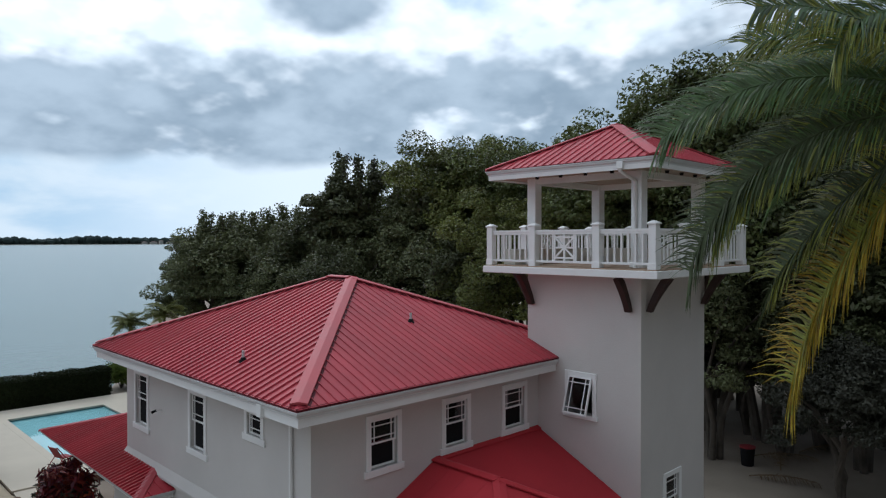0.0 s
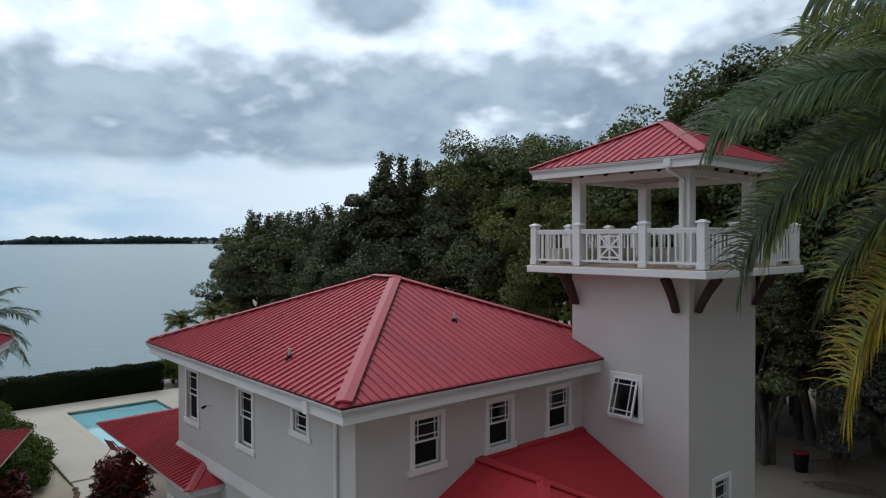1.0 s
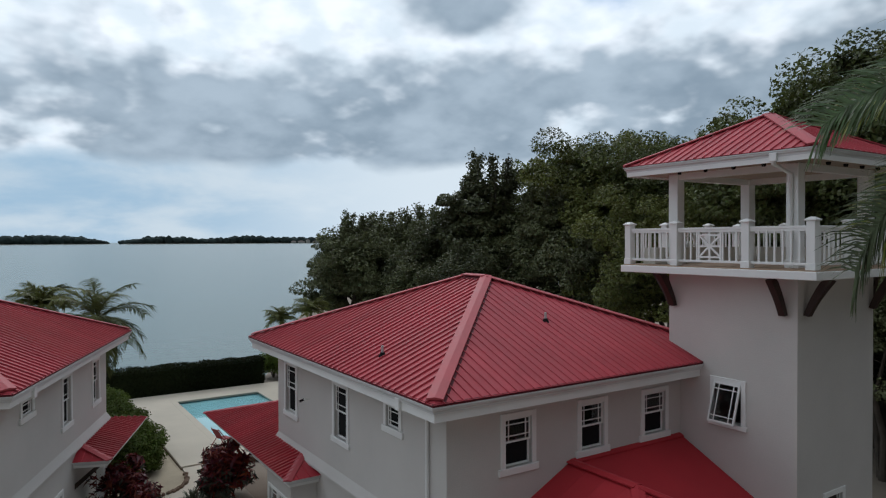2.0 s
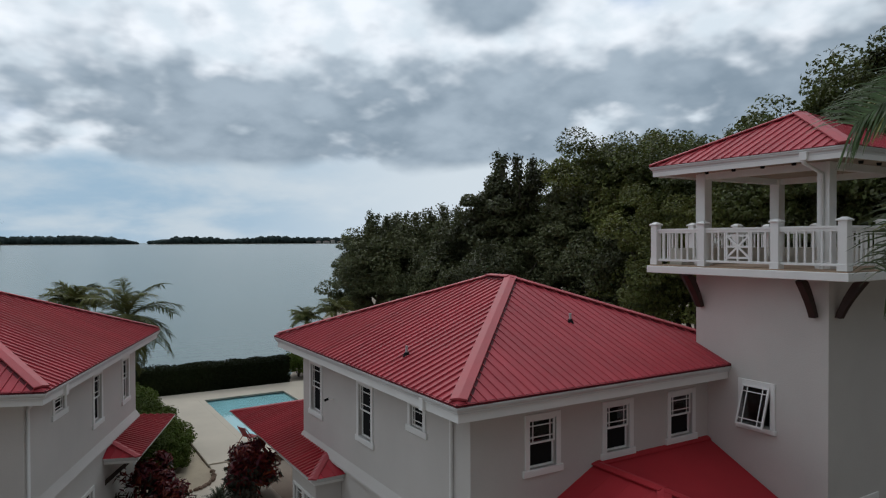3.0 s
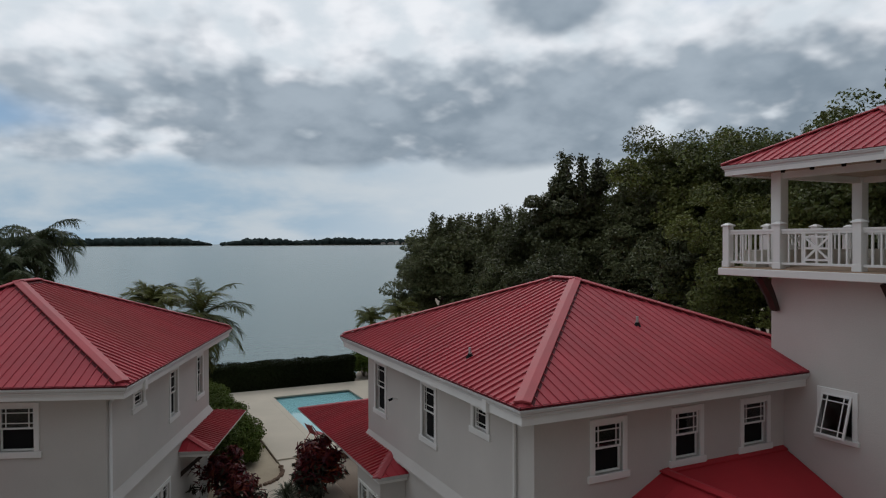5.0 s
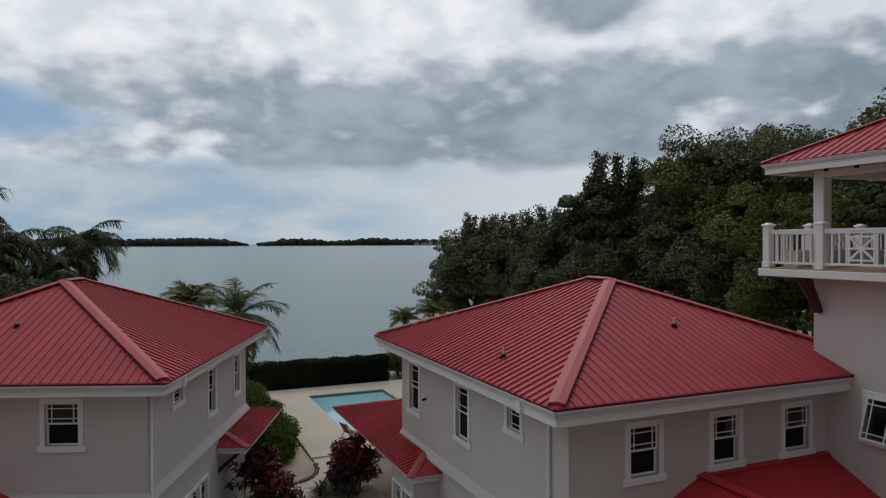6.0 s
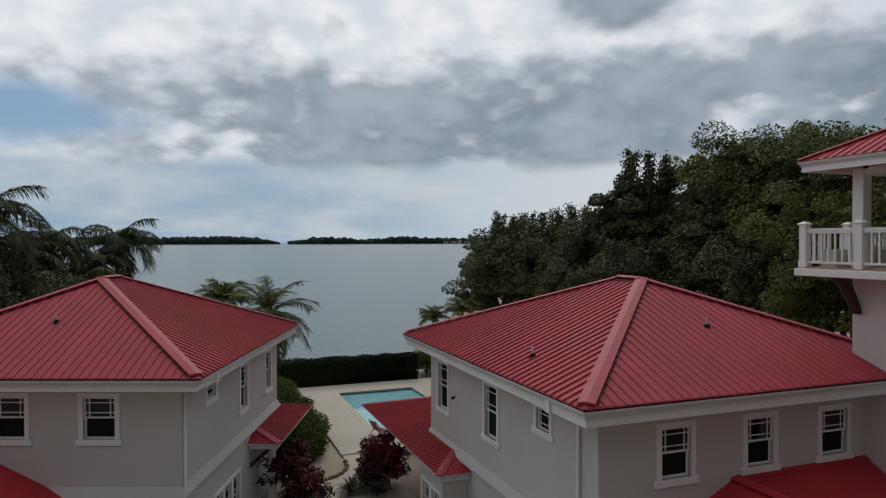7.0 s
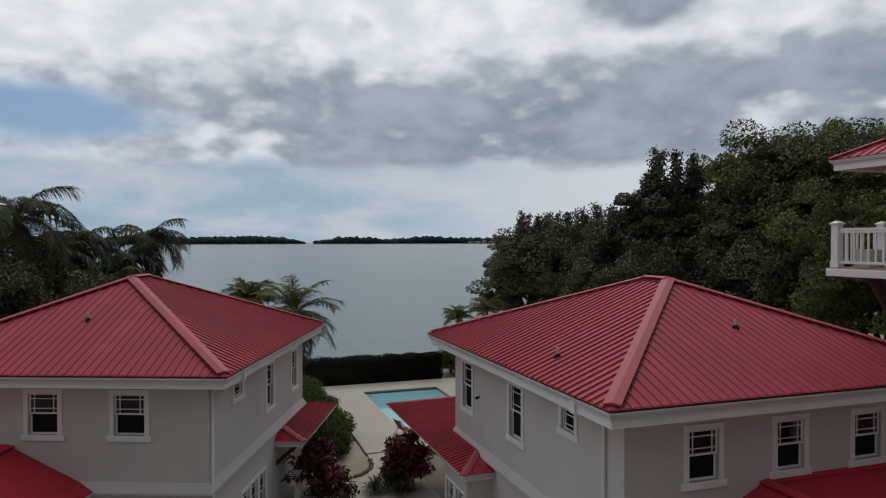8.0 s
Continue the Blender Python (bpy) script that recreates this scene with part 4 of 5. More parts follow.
def far_island(x0, x1, y, seed, tall):
    rng = np.random.RandomState(seed)
    root = empty("far_shore", pose(0, 0, 0), "low wooded shore across the bay", "shore", kind="structure")
    bm = B()
    box(bm, x0, x1, y - 16, y + 120, SEA - 1.0, SEA + 1.6)
    part("beach", bm, FAR_SAND, root)
    cs, x = [], x0 + 6
    while x < x1 - 6:
        end = min(1.0, (x - x0) / 60, (x1 - x) / 60) * 0.6 + 0.4
        h = tall * end * (0.55 + 0.35 * (0.5 + noise.noise(Vector((x * 0.006, seed, 0)))) + 0.25 * rng.rand())
        cs.append((x, y + 15 + 60 * rng.rand(), h, 10 + 12 * rng.rand() ** 2))
        cs.append((x + 6, y + 70 + 30 * rng.rand(), h * 0.8, 16))
        x += 5 + 6 * rng.rand()
    bm = B()
    for cx, cy, h, r in cs:
        bmesh.ops.create_icosphere(bm, subdivisions=2, radius=1.0, matrix=Matrix.Translation((cx, cy, SEA + h * 0.42)) @
                                   Matrix.Rotation(rng.rand() * 6, 4, "Z") @ Matrix.Diagonal((r, r, h * 0.5, 1)))
    for v in bm.verts:
        v.co += Vector(rng.uniform(-1.6, 1.6, 3))
    tagged(part("far_trees", bm, FAR, root), "", "", "", "stuff")


far_island(-1500, 288, 2400, 3, 33)
far_island(325, 2300, 2320, 8, 30)
FAR_WALL = material("far_house_walls", (0.5, 0.48, 0.45), 0.9, vary=0.15, scale=0.3, fine=1.0, bump=0.0)
FAR_ROOF = material("far_house_roofs", (0.20, 0.16, 0.15), 0.9, vary=0.2, scale=0.3, fine=1.0, bump=0.0)


def far_house(x, y, w, h):
    """A distant waterside house: walls under a hipped roof."""
    root = empty("far_house", pose(x, y, SEA + 1.5), "pale hip-roofed house among trees on the far shore", "house", "houses on the far shore")
    bm = B()
    box(bm, -w / 2, w / 2, 0, 9, 0, h)
    part("wall", bm, FAR_WALL, root)
    bm = B()
    v = [bm.verts.new(p) for p in ((-w / 2 - 1, -1, h), (w / 2 + 1, -1, h), (w / 2 + 1, 10, h), (-w / 2 - 1, 10, h), (-w / 4, 4.5, h + 3.5), (w / 4, 4.5, h + 3.5))]
    for f in ((0, 1, 5, 4), (1, 2, 5), (2, 3, 4, 5), (3, 0, 4), (3, 2, 1, 0)):
        bm.faces.new([v[i] for i in f])
    part("roof", bm, FAR_ROOF, root)


for hx, hw, hh in ((875, 16, 5), (905, 22, 5), (930, 12, 9), (962, 26, 5), (1010, 14, 8)):
    far_house(hx, 2306, hw, hh)

# ------------------------------------------------------------------ planting
BARK = material("grey_bark", (0.09, 0.075, 0.06), 0.95, vary=0.4, scale=14, fine=50, bump=0.6)
PALM_BARK = material("palm_bark", (0.17, 0.15, 0.12), 0.9, vary=0.3, scale=20, fine=60, bump=0.5)


def leaf_material(name, colour, tint, rough=0.5, island=0.35, trans=0.18, spec=0.3):
    return material(name, colour, rough, vary=0.7, scale=0.7, fine=5, bump=0.0, island=island, tint=tint, trans=trans, spec=spec)


LEAF_A = leaf_material("broad_leaf_green", (0.070, 0.098, 0.034), (0.22, 0.25, 0.075), trans=0.26)
LEAF_B = leaf_material("dark_leaf_green", (0.066, 0.078, 0.040), (0.18, 0.195, 0.085), trans=0.22)
LEAF_C = leaf_material("warm_leaf_green", (0.085, 0.112, 0.034), (0.27, 0.285, 0.075), trans=0.28)
# understorey shade is put into this leaf colour
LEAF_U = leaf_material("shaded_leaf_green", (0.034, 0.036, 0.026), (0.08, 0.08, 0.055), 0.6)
HEDGE_LEAF = leaf_material("hedge_green", (0.024, 0.034, 0.016), (0.042, 0.052, 0.022), 0.8, spec=0.06)
SHRUB_LEAF = leaf_material("shrub_green", (0.068, 0.115, 0.024), (0.15, 0.20, 0.035), 0.7, spec=0.1)
RED_LEAF = leaf_material("crimson_leaf", (0.030, 0.018, 0.012), (0.22, 0.014, 0.022), island=0.6)
GREY_LEAF = leaf_material("grey_green_blade", (0.10, 0.13, 0.09), (0.17, 0.19, 0.12))
FROND = leaf_material("palm_green", (0.075, 0.140, 0.050), (0.16, 0.25, 0.085), 0.45, 0.3, 0.36, 0.4)
FROND_Y = leaf_material("palm_yellow", (0.17, 0.17, 0.028), (0.58, 0.40, 0.045), 0.5, 0.35, 0.35, 0.25)
FROND_L = leaf_material("palm_light_green", (0.15, 0.20, 0.042), (0.42, 0.43, 0.080), 0.5, 0.35, 0.45, 0.3)
FROND_P = leaf_material("palm_olive_green", (0.085, 0.125, 0.040), (0.24, 0.25, 0.075), 0.55, 0.3, 0.3, 0.15)
# duller copy of the palm green with the shade coloured in
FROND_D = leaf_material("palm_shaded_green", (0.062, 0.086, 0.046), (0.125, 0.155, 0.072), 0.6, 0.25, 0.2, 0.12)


def quads(name, V, mat, parent=None, label="", per=4):
    """One mesh of many quads from an (n, 4, 3) array."""
    V = np.asarray(V, dtype=np.float32)
    n = len(V)
    me = bpy.data.meshes.new(name)
    me.vertices.add(n * 4)
    me.vertices.foreach_set("co", V.reshape(-1))
    me.loops.add(n * 4)
    me.loops.foreach_set("vertex_index", np.arange(n * 4, dtype=np.int32))
    me.polygons.add(n)
    me.polygons.foreach_set("loop_start", np.arange(0, n * 4, 4, dtype=np.int32))
    me.update()
    me.validate()
    me.materials.append(mat)
    ob = new(name, me)
    ob.parent = parent
    if label:
        tagged(ob, label)
    return ob


def unit(v):
    return v / np.maximum(np.linalg.norm(v, axis=-1, keepdims=True), 1e-6)


def leaves(rng, centres, outward, length, width, spread=0.9):
    """Diamond leaves at centres, blades facing roughly outward and upward."""
    n = len(centres)
    nrm = unit(outward + rng.normal(0, spread, (n, 3)) + np.array([0, 0, 0.5]))
    a = unit(np.cross(nrm, rng.normal(0, 1, (n, 3))))
    b = np.cross(nrm, a)
    L = length * rng.uniform(0.65, 1.25, (n, 1))
    W = width * rng.uniform(0.7, 1.2, (n, 1))
    bend = nrm * L * 0.12
    return np.stack([centres - a * L / 2 - bend, centres + b * W / 2, centres + a * L / 2 - bend, centres - b * W / 2], 1)


def crown_cloud(rng, rx, ry, rz, clumps, per, clump_r, ragged=0.25):
    """Leaf places and outward directions of a crown: umbrella-shaped clumps on the shell, looser ones inside."""
    C, O = [], []
    for i in range(clumps):
        d = unit(rng.normal(0, 1, 3))
        if d[2] < -0.55:
            d[2] *= -0.6
        inner = i % 4 == 0
        lump = 1 + 0.30 * noise.noise(Vector(d * 1.7) + Vector((rx * 3.1, rz, 0)))
        k = rng.uniform(0.35, 0.7) if inner else rng.uniform(0.74, 0.98) * lump * (1 + ragged * np.clip(rng.normal(0, 0.42), -0.6, 0.45))
        c = d * np.array([rx, ry, rz]) * min(k, 1.06)
        r = clump_r * rng.uniform(0.55, 1.35)
        m = int(per * rng.uniform(0.7, 1.3))
        p = unit(rng.normal(0, 1, (m, 3))) * (rng.uniform(0, 1, (m, 1)) ** 0.24) * r
        p[:, 2] = np.where(p[:, 2] < 0, p[:, 2] * 0.45, p[:, 2] * 0.8) - 0.2 * (p[:, 0] ** 2 + p[:, 1] ** 2) / r
        C.append(c + p)
        O.append(unit(p + d * r * 0.35 + np.array([0, 0, 0.35 * r])))
    return np.concatenate(C), np.concatenate(O)


def tube(bm, pts, radii, seg=8):
    rings = []
    for i, p in enumerate(pts):
        d = (Vector(pts[min(i + 1, len(pts) - 1)]) - Vector(pts[max(i - 1, 0)])).normalized()
        q = d.to_track_quat("Z", "Y")
        rings.append([bm.verts.new(Vector(p) + q @ Vector((radii[i] * math.cos(2 * math.pi * k / seg), radii[i] * math.sin(2 * math.pi * k / seg), 0))) for k in range(seg)])
    for a, b in zip(rings, rings[1:]):
        for k in range(seg):
            bm.faces.new((a[k], a[(k + 1) % seg], b[(k + 1) % seg], b[k]))
    bm.faces.new(rings[-1])


def tree(name, seed, height, r, crown_h, mat, label, leaf=0.25, clumps=95, per=230, clump_r=1.0, stems=3, ragged=0.25, leaders=0):
    """A broad-leaved tree at the origin: leaning stems with limbs, and a crown of many leaf clumps."""
    rng = np.random.RandomState(seed)
    root = empty(name, pose(0, 0, 0), label, "tree", "trees along the shore")
    cz = height - crown_h / 2
    bm = B()
    for s in range(stems):
        a = s * 2 * math.pi / stems + rng.rand()
        lean = r * 0.4
        pts = [(0.25 * math.cos(a), 0.25 * math.sin(a), -0.2)]
        for k in (0.3, 0.6, 0.85):
            pts.append((math.cos(a) * lean * k + rng.normal(0, 0.15), math.sin(a) * lean * k + rng.normal(0, 0.15), k * cz))
        tube(bm, pts, [0.2, 0.16, 0.12, 0.07])
        for l in range(4):
            b = a + rng.normal(0, 1.1)
            p0 = Vector(pts[2])
            tip = Vector((math.cos(b) * r * 0.75, math.sin(b) * r * 0.75, cz + rng.uniform(-0.3, 0.35) * crown_h))
            mid = p0.lerp(tip, 0.5) + Vector((0, 0, 0.4))
            tube(bm, [p0, mid, tip], [0.10, 0.07, 0.025], 6)
    C, O = crown_cloud(rng, r, r, crown_h / 2, clumps, per, clump_r, ragged)
    C[:, 2] += cz
    # upright leader shoots with tufts of leaves along them
    for l in range(leaders):
        a, q = rng.rand() * 6.28, r * rng.uniform(0.1, 0.65)
        foot = np.array([q * math.cos(a), q * math.sin(a), cz + crown_h * 0.25])
        tip = foot + np.array([rng.normal(0, 0.5), rng.normal(0, 0.5), crown_h * rng.uniform(0.22, 0.36) - q * 0.5])
        tube(bm, [tuple(foot), tuple((foot + tip) / 2 + rng.normal(0, 0.1, 3)), tuple(tip)], [0.06, 0.045, 0.02], 5)
        for u in np.linspace(0.1, 1.0, 7):
            c = foot + (tip - foot) * u
            pp = rng.normal(0, 0.30 - 0.12 * u, (55, 3))
            C = np.concatenate([C, c + pp])
            O = np.concatenate([O, unit(pp)])
    part("trunk", bm, BARK, root)
    quads("crown", leaves(rng, C, O, leaf, leaf * 0.55), mat, root)
    return root


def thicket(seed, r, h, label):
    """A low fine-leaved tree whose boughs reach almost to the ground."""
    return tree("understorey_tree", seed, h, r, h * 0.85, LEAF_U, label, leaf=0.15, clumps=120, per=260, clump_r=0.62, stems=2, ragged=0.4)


def ray_place(px, dist):
    """A plan point from a bearing (degrees clockwise of +y) and a distance from the eye."""
    b = radians(px)
    return EYE[0] + math.sin(b) * dist, EYE[1] + math.cos(b) * dist


def plant(ob, x, y, turn=0, scale=1.0, z=SHEET):
    ob.matrix_world = pose(x, y, z, 0, 0, turn) @ Matrix.Scale(scale, 4)
    return ob


def again(ob, x, y, turn, scale=1.0, z=SHEET):
    c = copy_thing(ob, pose(x, y, z, 0, 0, turn))
    c.scale = (scale, scale, scale)
    return c


# four kinds of shore trees: all are copied and turned
KINDS = {
    "a": tree("shore_tree", 11, 15.0, 5.6, 11.5, LEAF_A, "tall dense broad-leaved tree with a dark green crown", clumps=140, per=500, clump_r=1.1, leaf=0.215, ragged=0.28),
    "b": tree("shore_tree", 12, 11.0, 4.6, 8.6, LEAF_B, "dark round-headed shore tree with small leaves", clumps=105, per=290, clump_r=0.85, leaf=0.21, leaders=7, ragged=0.4),
    "c": tree("shore_tree", 13, 14.5, 3.0, 11.5, LEAF_B, "upright dark tree with ragged pointed leader shoots", clumps=120, per=260, clump_r=0.75, ragged=0.2, leaf=0.27, leaders=11),
    "d": tree("shore_tree", 17, 15.0, 5.4, 11.0, LEAF_C, "tall tree with lighter olive-green crown", clumps=135, per=500, clump_r=1.1, leaf=0.215, ragged=0.28),
}
# bearing, distance, kind, top height
ROWS = [(26.2, 52, "b", 10.8), (25.6, 51, "c", 10.9), (28.0, 53, "b", 11.6), (31.0, 51, "b", 12.0), (30.0, 46, "b", 8.0), (34.0, 49, "b", 11.4), (36.4, 46, "c", 14.6), (35.0, 42, "b", 9.4),
        (43.2, 50, "a", 16.3), (46.0, 47, "d", 16.6), (49.2, 46, "a", 16.6), (52.4, 47, "a", 16.3), (41.6, 43, "c", 12.0), (46.0, 40, "b", 10.6),
        (51.0, 38, "d", 12.2), (54.5, 42, "a", 15.0), (58.0, 42, "d", 14.8), (62.4, 40, "a", 18.4), (66.4, 38, "a", 18.8), (70.2, 37, "a", 19.6),
        (74.0, 37, "a", 19.0), (78.5, 38, "a", 17.5), (61.5, 36, "b", 11.5), (83.0, 40, "d", 18.5),
        (66.5, 33, "b", 9.0), (71.5, 35, "b", 8.5), (76.5, 34, "b", 9.5), (68.5, 43, "b", 9.0),
        # added trees outside the view, only to block light from south and east
        (89.0, 33, "b", 17.0), (98.0, 29, "b", 17.0), (109.0, 26, "b", 17.0), (120.0, 27, "b", 16.0), (92.0, 25, "b", 11.0)]
HEIGHTS = {"a": 15.0, "b": 11.0, "c": 14.5, "d": 15.0}
first = set()
for i, (bearing, dist, kind, toph) in enumerate(ROWS):
    x, y = ray_place(bearing, dist)
    k = (toph - SHEET) / (HEIGHTS[kind] + 0.55)
    if kind in first:
        again(KINDS[kind], x, y, 67 * i, k)
    else:
        plant(KINDS[kind], x, y, 67 * i, k)
        first.add(kind)


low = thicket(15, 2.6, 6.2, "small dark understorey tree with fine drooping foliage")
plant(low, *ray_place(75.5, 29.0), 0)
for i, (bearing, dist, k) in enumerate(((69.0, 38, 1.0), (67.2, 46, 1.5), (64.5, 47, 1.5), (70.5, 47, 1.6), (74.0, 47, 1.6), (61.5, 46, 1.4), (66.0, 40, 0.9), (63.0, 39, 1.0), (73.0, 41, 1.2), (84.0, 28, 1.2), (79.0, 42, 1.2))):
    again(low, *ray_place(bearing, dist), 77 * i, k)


def frond(rng, base, az, elev, length, droop, count, leaflet, width, twist=0.0, hang=0.55, sweep=0.30):
    """One feather frond: rachis points and leaflet quads. az in degrees counter-clockwise from +x."""
    n = 22
    a = radians(az)
    out = np.array([math.cos(a), math.sin(a), 0.0])
    pts, p = [np.array(base, float)], np.array(base, float)
    for i in range(n):
        e = radians(elev - droop * ((i + 0.5) / n) ** 1.2)
        p = p + (out * math.cos(e) + np.array([0, 0, math.sin(e)])) * length / n
        pts.append(p)
    pts = np.array(pts)
    side = np.cross(out, [0, 0, 1.0])
    Q = []
    for s in (-1, 1):
        for k in range(count):
            u = 0.14 + 0.86 * (k + rng.uniform(-0.3, 0.3)) / count
            u = min(max(u, 0.1), 0.995)
            f = u * n
            i = min(int(f), n - 1)
            c = pts[i] + (pts[i + 1] - pts[i]) * (f - i)
            t = unit(pts[i + 1] - pts[i])
            L = leaflet * (0.35 + 0.65 * math.sin(min(1.0, u * 1.25 + 0.12) * math.pi * 0.72)) * rng.uniform(0.82, 1.12)
            d = unit(t * (sweep + 0.42 * u) + side * s * (0.95 - 0.4 * abs(twist)) + np.array([0, 0, 0.22 + twist * s]) + rng.normal(0, 0.11, 3))
            wv = unit(np.cross(d, np.cross(t, d) + rng.normal(0, 0.2, 3)))
            q0 = c
            w0 = width
            for g in range(3):
                d2 = unit(d + np.array([0, 0, -hang * (g + 0.4)]))
                q1 = q0 + d2 * L / 3
                w1 = width * (1.0, 0.8, 0.12)[g]
                Q.append((q0 - wv * w0 / 2, q0 + wv * w0 / 2, q1 + wv * w1 / 2, q1 - wv * w1 / 2))
                q0, w0 = q1, w1
    return pts, np.array(Q)


def add_frond(root, rng, mat, base, az, elev, length, droop, count, leaflet, width, thick=0.035, tips=None, **kw):
    pts, Q = frond(rng, base, az, elev, length, droop, count, leaflet, width, **kw)
    bm = B()
    tube(bm, [tuple(p) for p in pts[::3]] + [tuple(pts[-1])], [thick * (1 - 0.85 * i / 8) for i in range(len(pts[::3]) + 1)], 5)
    f = part("frond", bm, mat, root)
    q = quads("foliage", Q, mat, f)
    if tips:
        # leaflets turn from green at the stalk to the tip colour
        q.data.materials.append(tips)
        cut = rng.randint(0, 3, len(Q) // 3) if tips is FROND_Y else rng.randint(0, 4, len(Q) // 3)
        q.data.polygons.foreach_set("material_index", (np.arange(len(Q)) % 3 >= np.repeat(cut, 3)).astype(np.int32))
    tagged(q, kind="stuff")


def palm(seed, height, length, fronds, mat, label, leaflet=0.6, count=34, width=0.05, trunk=0.13, lean=0.4, low=10, hang=0.7, sweep=0.42, droop=62, rise=84):
    rng = np.random.RandomState(seed)
    root = empty("palm_tree", pose(0, 0, 0), label, "palm tree", "palms in the garden")
    bm = B()
    pts = [(lean * (k / 6) ** 2, 0, -0.2 + (height + 0.2) * k / 6) for k in range(7)]
    tube(bm, pts, [trunk * 1.5, trunk * 1.1, trunk, trunk, trunk * 0.95, trunk * 0.9, trunk * 0.9], 10)
    part("trunk", bm, PALM_BARK, root, "ringed grey palm trunk")
    top = (lean, 0, height)
    for i in range(fronds):
        az = i * 137.5 + rng.uniform(-12, 12)
        k = i / max(1, fronds - 1)
        elev = rise - (rise - low) * k + rng.uniform(-8, 8)
        add_frond(root, rng, mat, top, az, elev, length * rng.uniform(0.85, 1.1), droop + 25 * rng.rand(), count, leaflet, width, hang=hang, twist=0.28, sweep=sweep)
    return root


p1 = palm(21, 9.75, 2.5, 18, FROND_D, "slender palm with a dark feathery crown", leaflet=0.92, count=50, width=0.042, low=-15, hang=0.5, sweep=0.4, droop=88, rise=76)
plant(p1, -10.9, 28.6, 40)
p2 = palm(22, 6.7, 1.5, 20, FROND_P, "young coconut palm with green upright fronds", leaflet=0.62, count=48, width=0.034, low=20, lean=0.2, hang=0.3, sweep=0.5, droop=52)
plant(p2, -5.6, 25.5, 10)
again(p2, 7.2, 28.4, 75, 0.74)
again(p2, 9.3, 28.6, 200, 0.80)
p3 = palm(27, 6.2, 2.45, 30, FROND_P, "coconut palm with arching green fronds behind the house", leaflet=0.75, count=48, width=0.036, low=-55, lean=0.2, hang=0.34, sweep=0.5)
plant(p3, -3.3, 23.2, 100)
for x, y, turn, k in ((-15.4, 21.2, 30, 1.10), (-17.5, 24.0, 150, 0.95), (-13.4, 26.0, 260, 0.98), (-14.0, 23.2, 100, 0.93), (-12.0, 27.0, 10, 0.88), (-11.6, 24.8, 310, 0.78)):
    again(p1, x, y, turn, k)
for bearing, dist, kind, toph in ((-17.5, 33, "b", 9.2), (-14.5, 33, "b", 8.9), (-11.3, 34, "b", 8.3), (-20.5, 31, "b", 9.4), (-8.6, 37, "b", 7.4), (-6.2, 39, "b", 5.8)):
    x, y = ray_place(bearing, dist)
    again(KINDS[kind], x, y, 90 * bearing, (toph - SHEET) / 11.4)


def near_palm():
    """The tall palm beside the eye, whose fronds hang before the watchtower."""
    rng = np.random.RandomState(31)
    x, y, z = 5.51, -9.64, 10.96
    root = empty("palm_tree", pose(x, y, SHEET), "tall coconut palm with long drooping yellow-green fronds", "palm tree", "palms in the garden")
    top = (0, 0, z - SHEET)
    bm = B()
    tube(bm, [(0.9, -0.7, -0.2), (0.6, -0.45, 3), (0.3, -0.2, 7), top], [0.24, 0.17, 0.15, 0.15], 10)
    part("trunk", bm, PALM_BARK, root, "ringed grey palm trunk")
    # azimuth, rise, length, droop, colour; FROND_D fronds have shade in their colour
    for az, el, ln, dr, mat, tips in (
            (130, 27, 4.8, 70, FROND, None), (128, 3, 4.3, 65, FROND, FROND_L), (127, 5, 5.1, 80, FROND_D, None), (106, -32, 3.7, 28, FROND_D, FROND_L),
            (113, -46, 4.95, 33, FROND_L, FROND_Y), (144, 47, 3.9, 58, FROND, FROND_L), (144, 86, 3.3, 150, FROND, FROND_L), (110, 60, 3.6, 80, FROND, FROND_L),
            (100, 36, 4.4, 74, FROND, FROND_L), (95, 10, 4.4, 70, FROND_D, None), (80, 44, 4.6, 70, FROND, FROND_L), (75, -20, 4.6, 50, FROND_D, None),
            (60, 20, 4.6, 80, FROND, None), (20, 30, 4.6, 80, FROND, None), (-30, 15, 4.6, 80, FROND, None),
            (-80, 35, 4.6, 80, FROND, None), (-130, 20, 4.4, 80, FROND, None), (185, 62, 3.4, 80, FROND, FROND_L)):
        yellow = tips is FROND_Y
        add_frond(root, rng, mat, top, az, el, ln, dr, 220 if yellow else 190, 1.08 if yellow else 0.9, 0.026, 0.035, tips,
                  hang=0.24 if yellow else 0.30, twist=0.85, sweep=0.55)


near_palm()


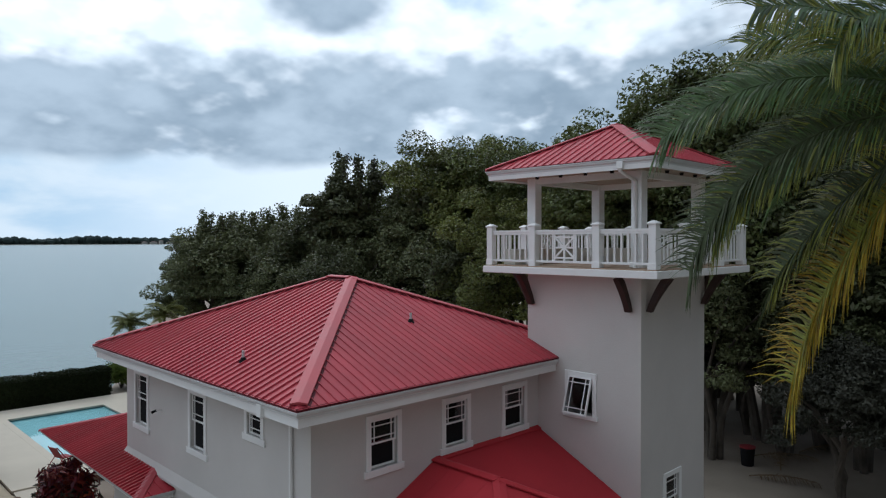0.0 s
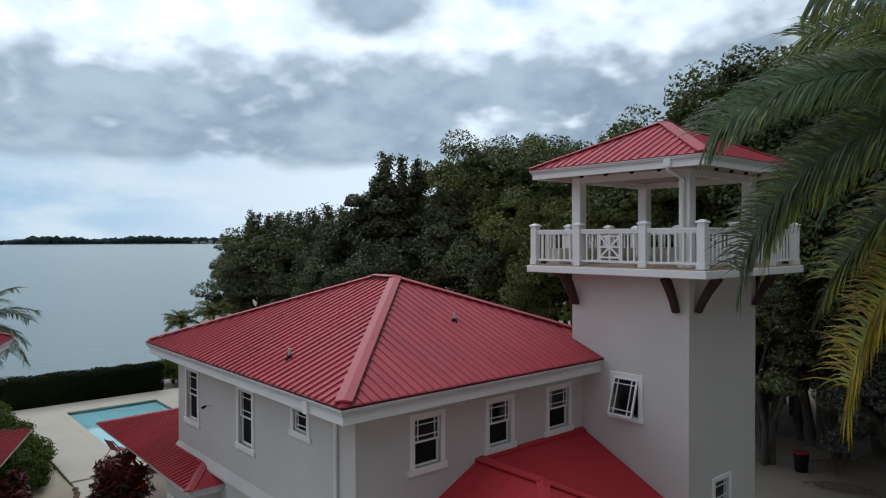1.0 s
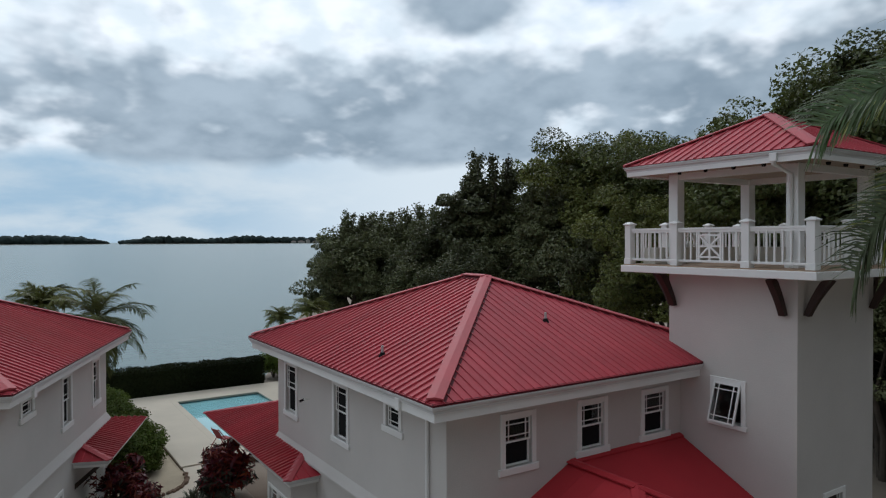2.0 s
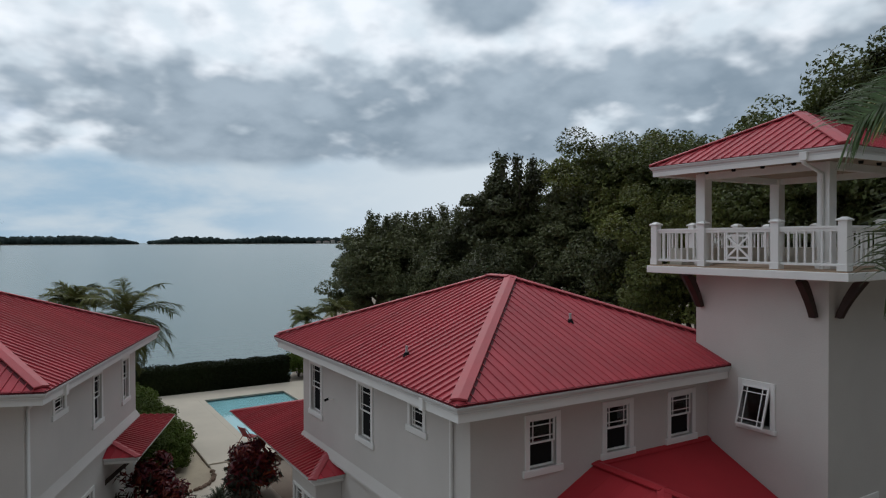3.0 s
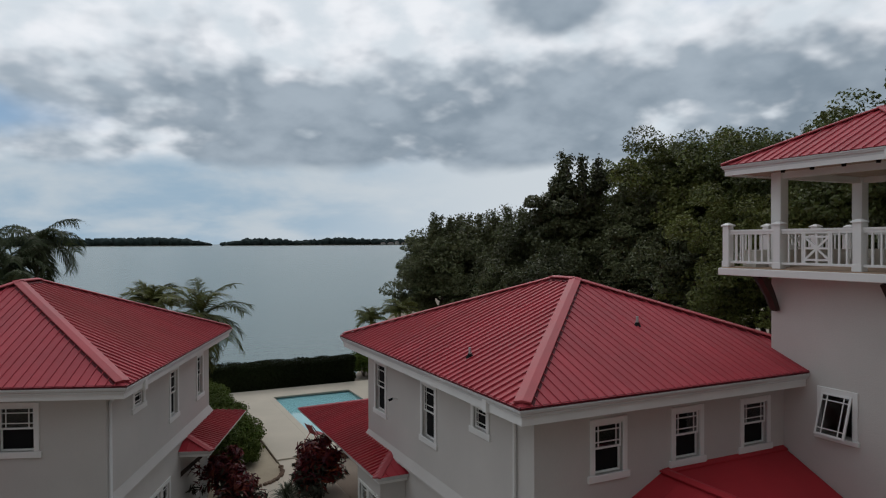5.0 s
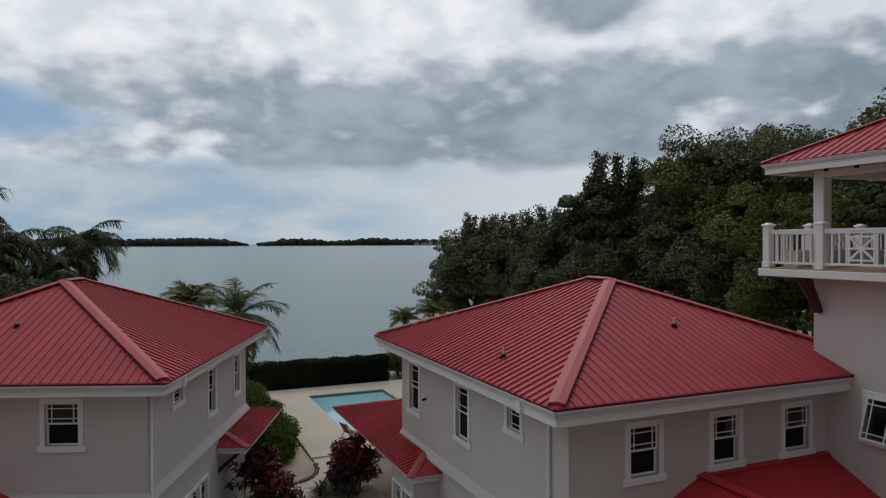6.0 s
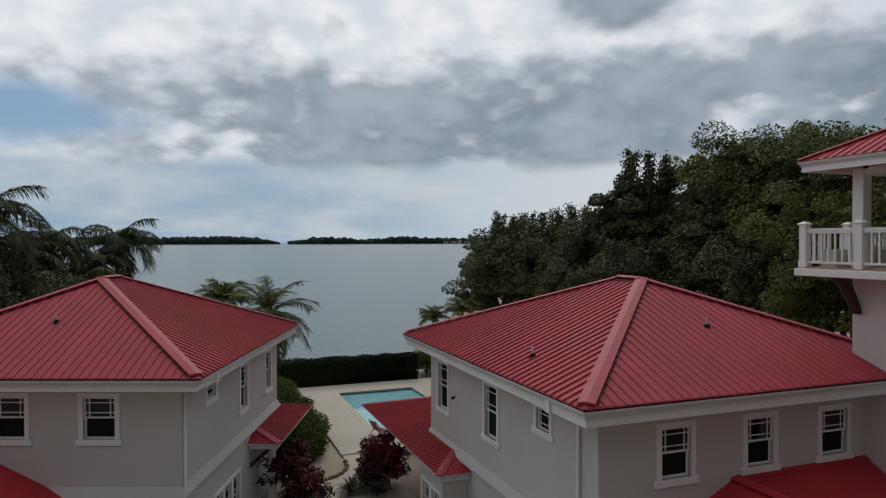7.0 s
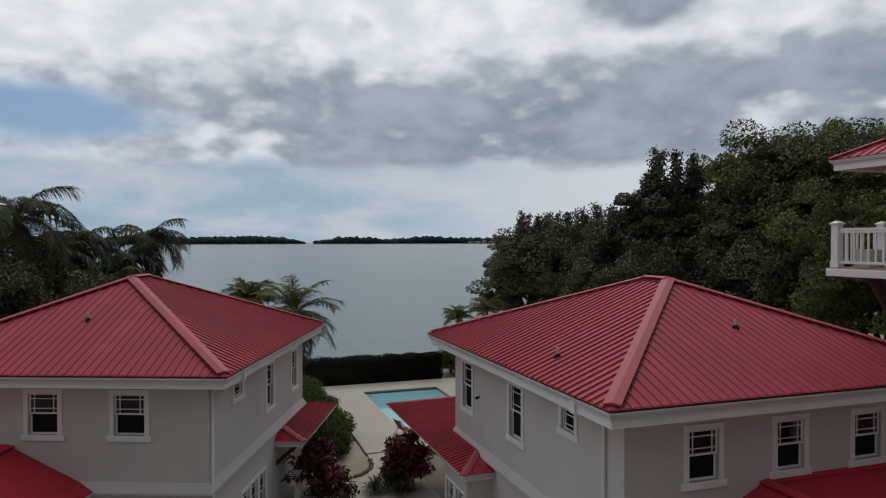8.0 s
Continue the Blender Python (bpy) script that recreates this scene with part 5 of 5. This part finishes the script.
def hedge(name, x0, x1, y0, y1, z0, z1, mat, label, count, leaf, seed):
    """A clipped hedge: twiggy core and a shell of leaves with an uneven face."""
    rng = np.random.RandomState(seed)
    root = empty(name, pose((x0 + x1) / 2, (y0 + y1) / 2, z0), label, "hedge")
    cx, cy = (x0 + x1) / 2, (y0 + y1) / 2
    hx, hy, hz = (x1 - x0) / 2, (y1 - y0) / 2, z1 - z0
    bm = B()
    box(bm, -hx + 0.15, hx - 0.15, -hy + 0.15, hy - 0.15, -0.1, hz - 0.16)
    part("core", bm, mat, root)
    p = rng.uniform(-1, 1, (count, 3)) * [hx, hy, 0.5] + [0, 0, 0.5]
    p[:, 2] = rng.rand(count) * hz
    face = rng.rand(count)
    ax, ay, at = hy * hz * 2, hx * hz * 2, hx * hy * 4
    tot = ax + ay + at
    out = np.zeros((count, 3))
    i = face < ax / tot
    sgn = np.sign(rng.uniform(-1, 1, count))
    p[i, 0], out[i, 0] = sgn[i] * hx, sgn[i]
    j = (face >= ax / tot) & (face < (ax + ay) / tot)
    p[j, 1], out[j, 1] = sgn[j] * hy, sgn[j]
    k = face >= (ax + ay) / tot
    p[k, 2], out[k, 2] = hz, 1
    wob = np.array([noise.noise(Vector((a[0] * 0.9 + cx, a[1] * 0.9 + cy, a[2] * 0.9))) for a in p])[:, None]
    p = p + out * (wob * 0.16 + rng.uniform(-0.12, 0.05, (count, 1)))
    quads("foliage", leaves(rng, p, out, leaf, leaf * 0.5), mat, root)
    return root


hedge("hedge", -16.0, 7.9, 33.5, 34.9, SHEET, 1.05, HEDGE_LEAF, "long clipped dark green hedge along the waterfront", 42000, 0.13, 41)
hedge("hedge", 9.0, 11.5, 32.5, 34.0, SHEET, 0.9, SHRUB_LEAF, "short clipped green hedge near the pool", 6000, 0.13, 42)


def shrub(name, seed, r, h, mat, label, clumps, per, leaf, narrow=0.5, category="shrub", under=None):
    rng = np.random.RandomState(seed)
    root = empty(name, pose(0, 0, 0), label, category)
    bm = B()
    for i in range(6):
        a = i * 1.05 + rng.rand()
        tube(bm, [(0, 0, -0.1), (r * 0.3 * math.cos(a), r * 0.3 * math.sin(a), h * 0.4), (r * 0.6 * math.cos(a), r * 0.6 * math.sin(a), h * 0.75)], [0.035, 0.025, 0.012], 5)
    part("stems", bm, BARK, root)
    C, O = crown_cloud(rng, r, r, h * 0.5, clumps, per, 0.36, 0.4)
    C[:, 2] += h * 0.52
    C[:, 2] = np.maximum(C[:, 2], 0.03)
    # lower leaves wear the shaded green, so the shade below is coloured in
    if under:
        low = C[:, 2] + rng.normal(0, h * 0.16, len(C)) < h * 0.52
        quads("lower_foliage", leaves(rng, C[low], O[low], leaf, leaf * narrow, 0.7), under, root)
        C, O = C[~low], O[~low]
    quads("foliage", leaves(rng, C, O, leaf, leaf * narrow, 0.7), mat, root)
    return root


red = shrub("red_shrub", 51, 0.80, 2.2, RED_LEAF, "tall shrub with long crimson and dark maroon leaves", 40, 42, 0.36, 0.26, under=LEAF_U)
plant(red, -3.6, 14.6)
again(red, -3.1, 13.4, 100, 0.82)
again(red, -0.15, 13.6, 200, 1.04)
again(red, 0.0, 14.9, 300, 1.0)
green = shrub("green_shrub", 52, 1.0, 1.7, SHRUB_LEAF, "rounded green garden shrub beside the terrace", 110, 120, 0.14)
for i, (x, y, k) in enumerate(((-2.1, 20.3, 1.0), (-2.2, 21.8, 1.05), (-2.4, 23.3, 1.0), (-2.2, 25.0, 1.05), (-2.4, 26.8, 1.0), (-2.4, 28.6, 1.0), (-2.2, 30.4, 0.95), (-2.4, 18.9, 0.85), (-2.9, 19.5, 1.0), (-3.0, 22.5, 1.05))):
    if i:
        again(green, x, y, i * 71, k)
    else:
        plant(green, x, y, 0, k)


def blade_clump(seed, r):
    rng = np.random.RandomState(seed)
    root = empty("spiky_plant", pose(0, 0, 0), "low clump of narrow grey-green blades", "plant")
    Q = []
    for i in range(160):
        a, e = rng.rand() * 6.28, rng.uniform(0.3, 1.4)
        d = np.array([math.cos(a) * math.cos(e), math.sin(a) * math.cos(e), math.sin(e)])
        w = np.cross(d, [0, 0, 1.0])
        w = w / np.linalg.norm(w) * 0.022
        p, L = np.array([0, 0, 0.0]), r * rng.uniform(0.7, 1.2)
        q = p + d * L * 0.6
        t = q + (d + np.array([0, 0, -0.7])) * L * 0.4
        Q += [(p - w, p + w, q + w, q - w), (q - w, q + w, t + w * 0.1, t - w * 0.1)]
    quads("blades", np.array(Q), GREY_LEAF, root)
    return root


plant(blade_clump(61, 0.85), -1.35, 13.9, z=GROUND - 0.06)
again(green, 9.4, 36.2, 30, 1.1)
again(green, 11.2, 37.5, 130, 1.2)

# ------------------------------------------------------------------ small things
RED_FABRIC = material("red_sling_fabric", (0.24, 0.02, 0.025), 0.7, vary=0.15, scale=20, fine=80, bump=0.1)


def pool_chair(m):
    root = empty("pool_chair", m, "red framed sling chair beside the pool", "chair")
    for y in (-0.28, 0.28):
        bm = B()
        tube(bm, [(-0.35, y, 0.02), (-0.1, y, 0.42), (0.0, y, 0.5), (0.35, y, 0.95)], [0.02] * 4, 6)
        part("frame", bm, RED_FABRIC, root)
        bm = B()
        tube(bm, [(0.4, y, 0.02), (0.05, y, 0.45), (-0.42, y, 0.4)], [0.02] * 3, 6)
        part("leg", bm, RED_FABRIC, root)
    bm = B()
    prism(bm, [(-0.4, -0.26, 0.40), (0.05, -0.26, 0.40), (0.05, 0.26, 0.40), (-0.4, 0.26, 0.40)], (0, 0, 0.02))
    part("seat", bm, RED_FABRIC, root)
    bm = B()
    prism(bm, [(0.05, -0.26, 0.42), (0.35, -0.26, 0.93), (0.35, 0.26, 0.93), (0.05, 0.26, 0.42)], (0.02, 0, -0.01))
    part("backrest", bm, RED_FABRIC, root)


pool_chair(pose(1.4, 20.3, GROUND, 0, 0, 200))


def pot(m):
    root = empty("plant_pot", m, "dark plastic pot with a red rim under the trees", "pot")
    bm = B()
    cyl(bm, (0, 0, -0.03), (0, 0, 0.75), 0.25, 0.31, 20)
    part("body", bm, DARK_VENT, root)
    bm = B()
    cyl(bm, (0, 0, 0.75), (0, 0, 0.80), 0.33, 0.33, 20)
    part("rim", bm, RED_FABRIC, root, "red rim")


pot(pose(23.26, 0.44, SHEET))
DRY = leaf_material("dry_frond", (0.20, 0.13, 0.08), (0.30, 0.21, 0.13), 0.8, 0.3, 0.1, 0.1)


def fallen_frond(seed, x, y, turn):
    """A dry frond lying bowed on the soil."""
    rng = np.random.RandomState(seed)
    root = empty("fallen_frond", pose(x, y, SHEET, 0, 0, turn), "dry brown palm frond lying on the soil", "frond", "fallen fronds")
    pts, Q = frond(rng, (0, 0, 0.02), 0, 14, 2.6, 26, 40, 0.5, 0.03, hang=0.5)
    Q[:, :, 2] = np.maximum(Q[:, :, 2], 0.01)
    bm = B()
    tube(bm, [(p[0], p[1], max(p[2], 0.0)) for p in pts[::3]], [0.03, 0.028, 0.024, 0.02, 0.018, 0.014, 0.01, 0.008], 5)
    part("stalk", bm, DRY, root)
    tagged(quads("foliage", Q, DRY, root), kind="stuff")


for i, (x, y, turn) in enumerate(((24.6, 0.7, -60), (23.4, -0.9, 20), (21.8, -0.2, -75), (26.6, -0.6, -30))):
    fallen_frond(70 + i, x, y, turn)
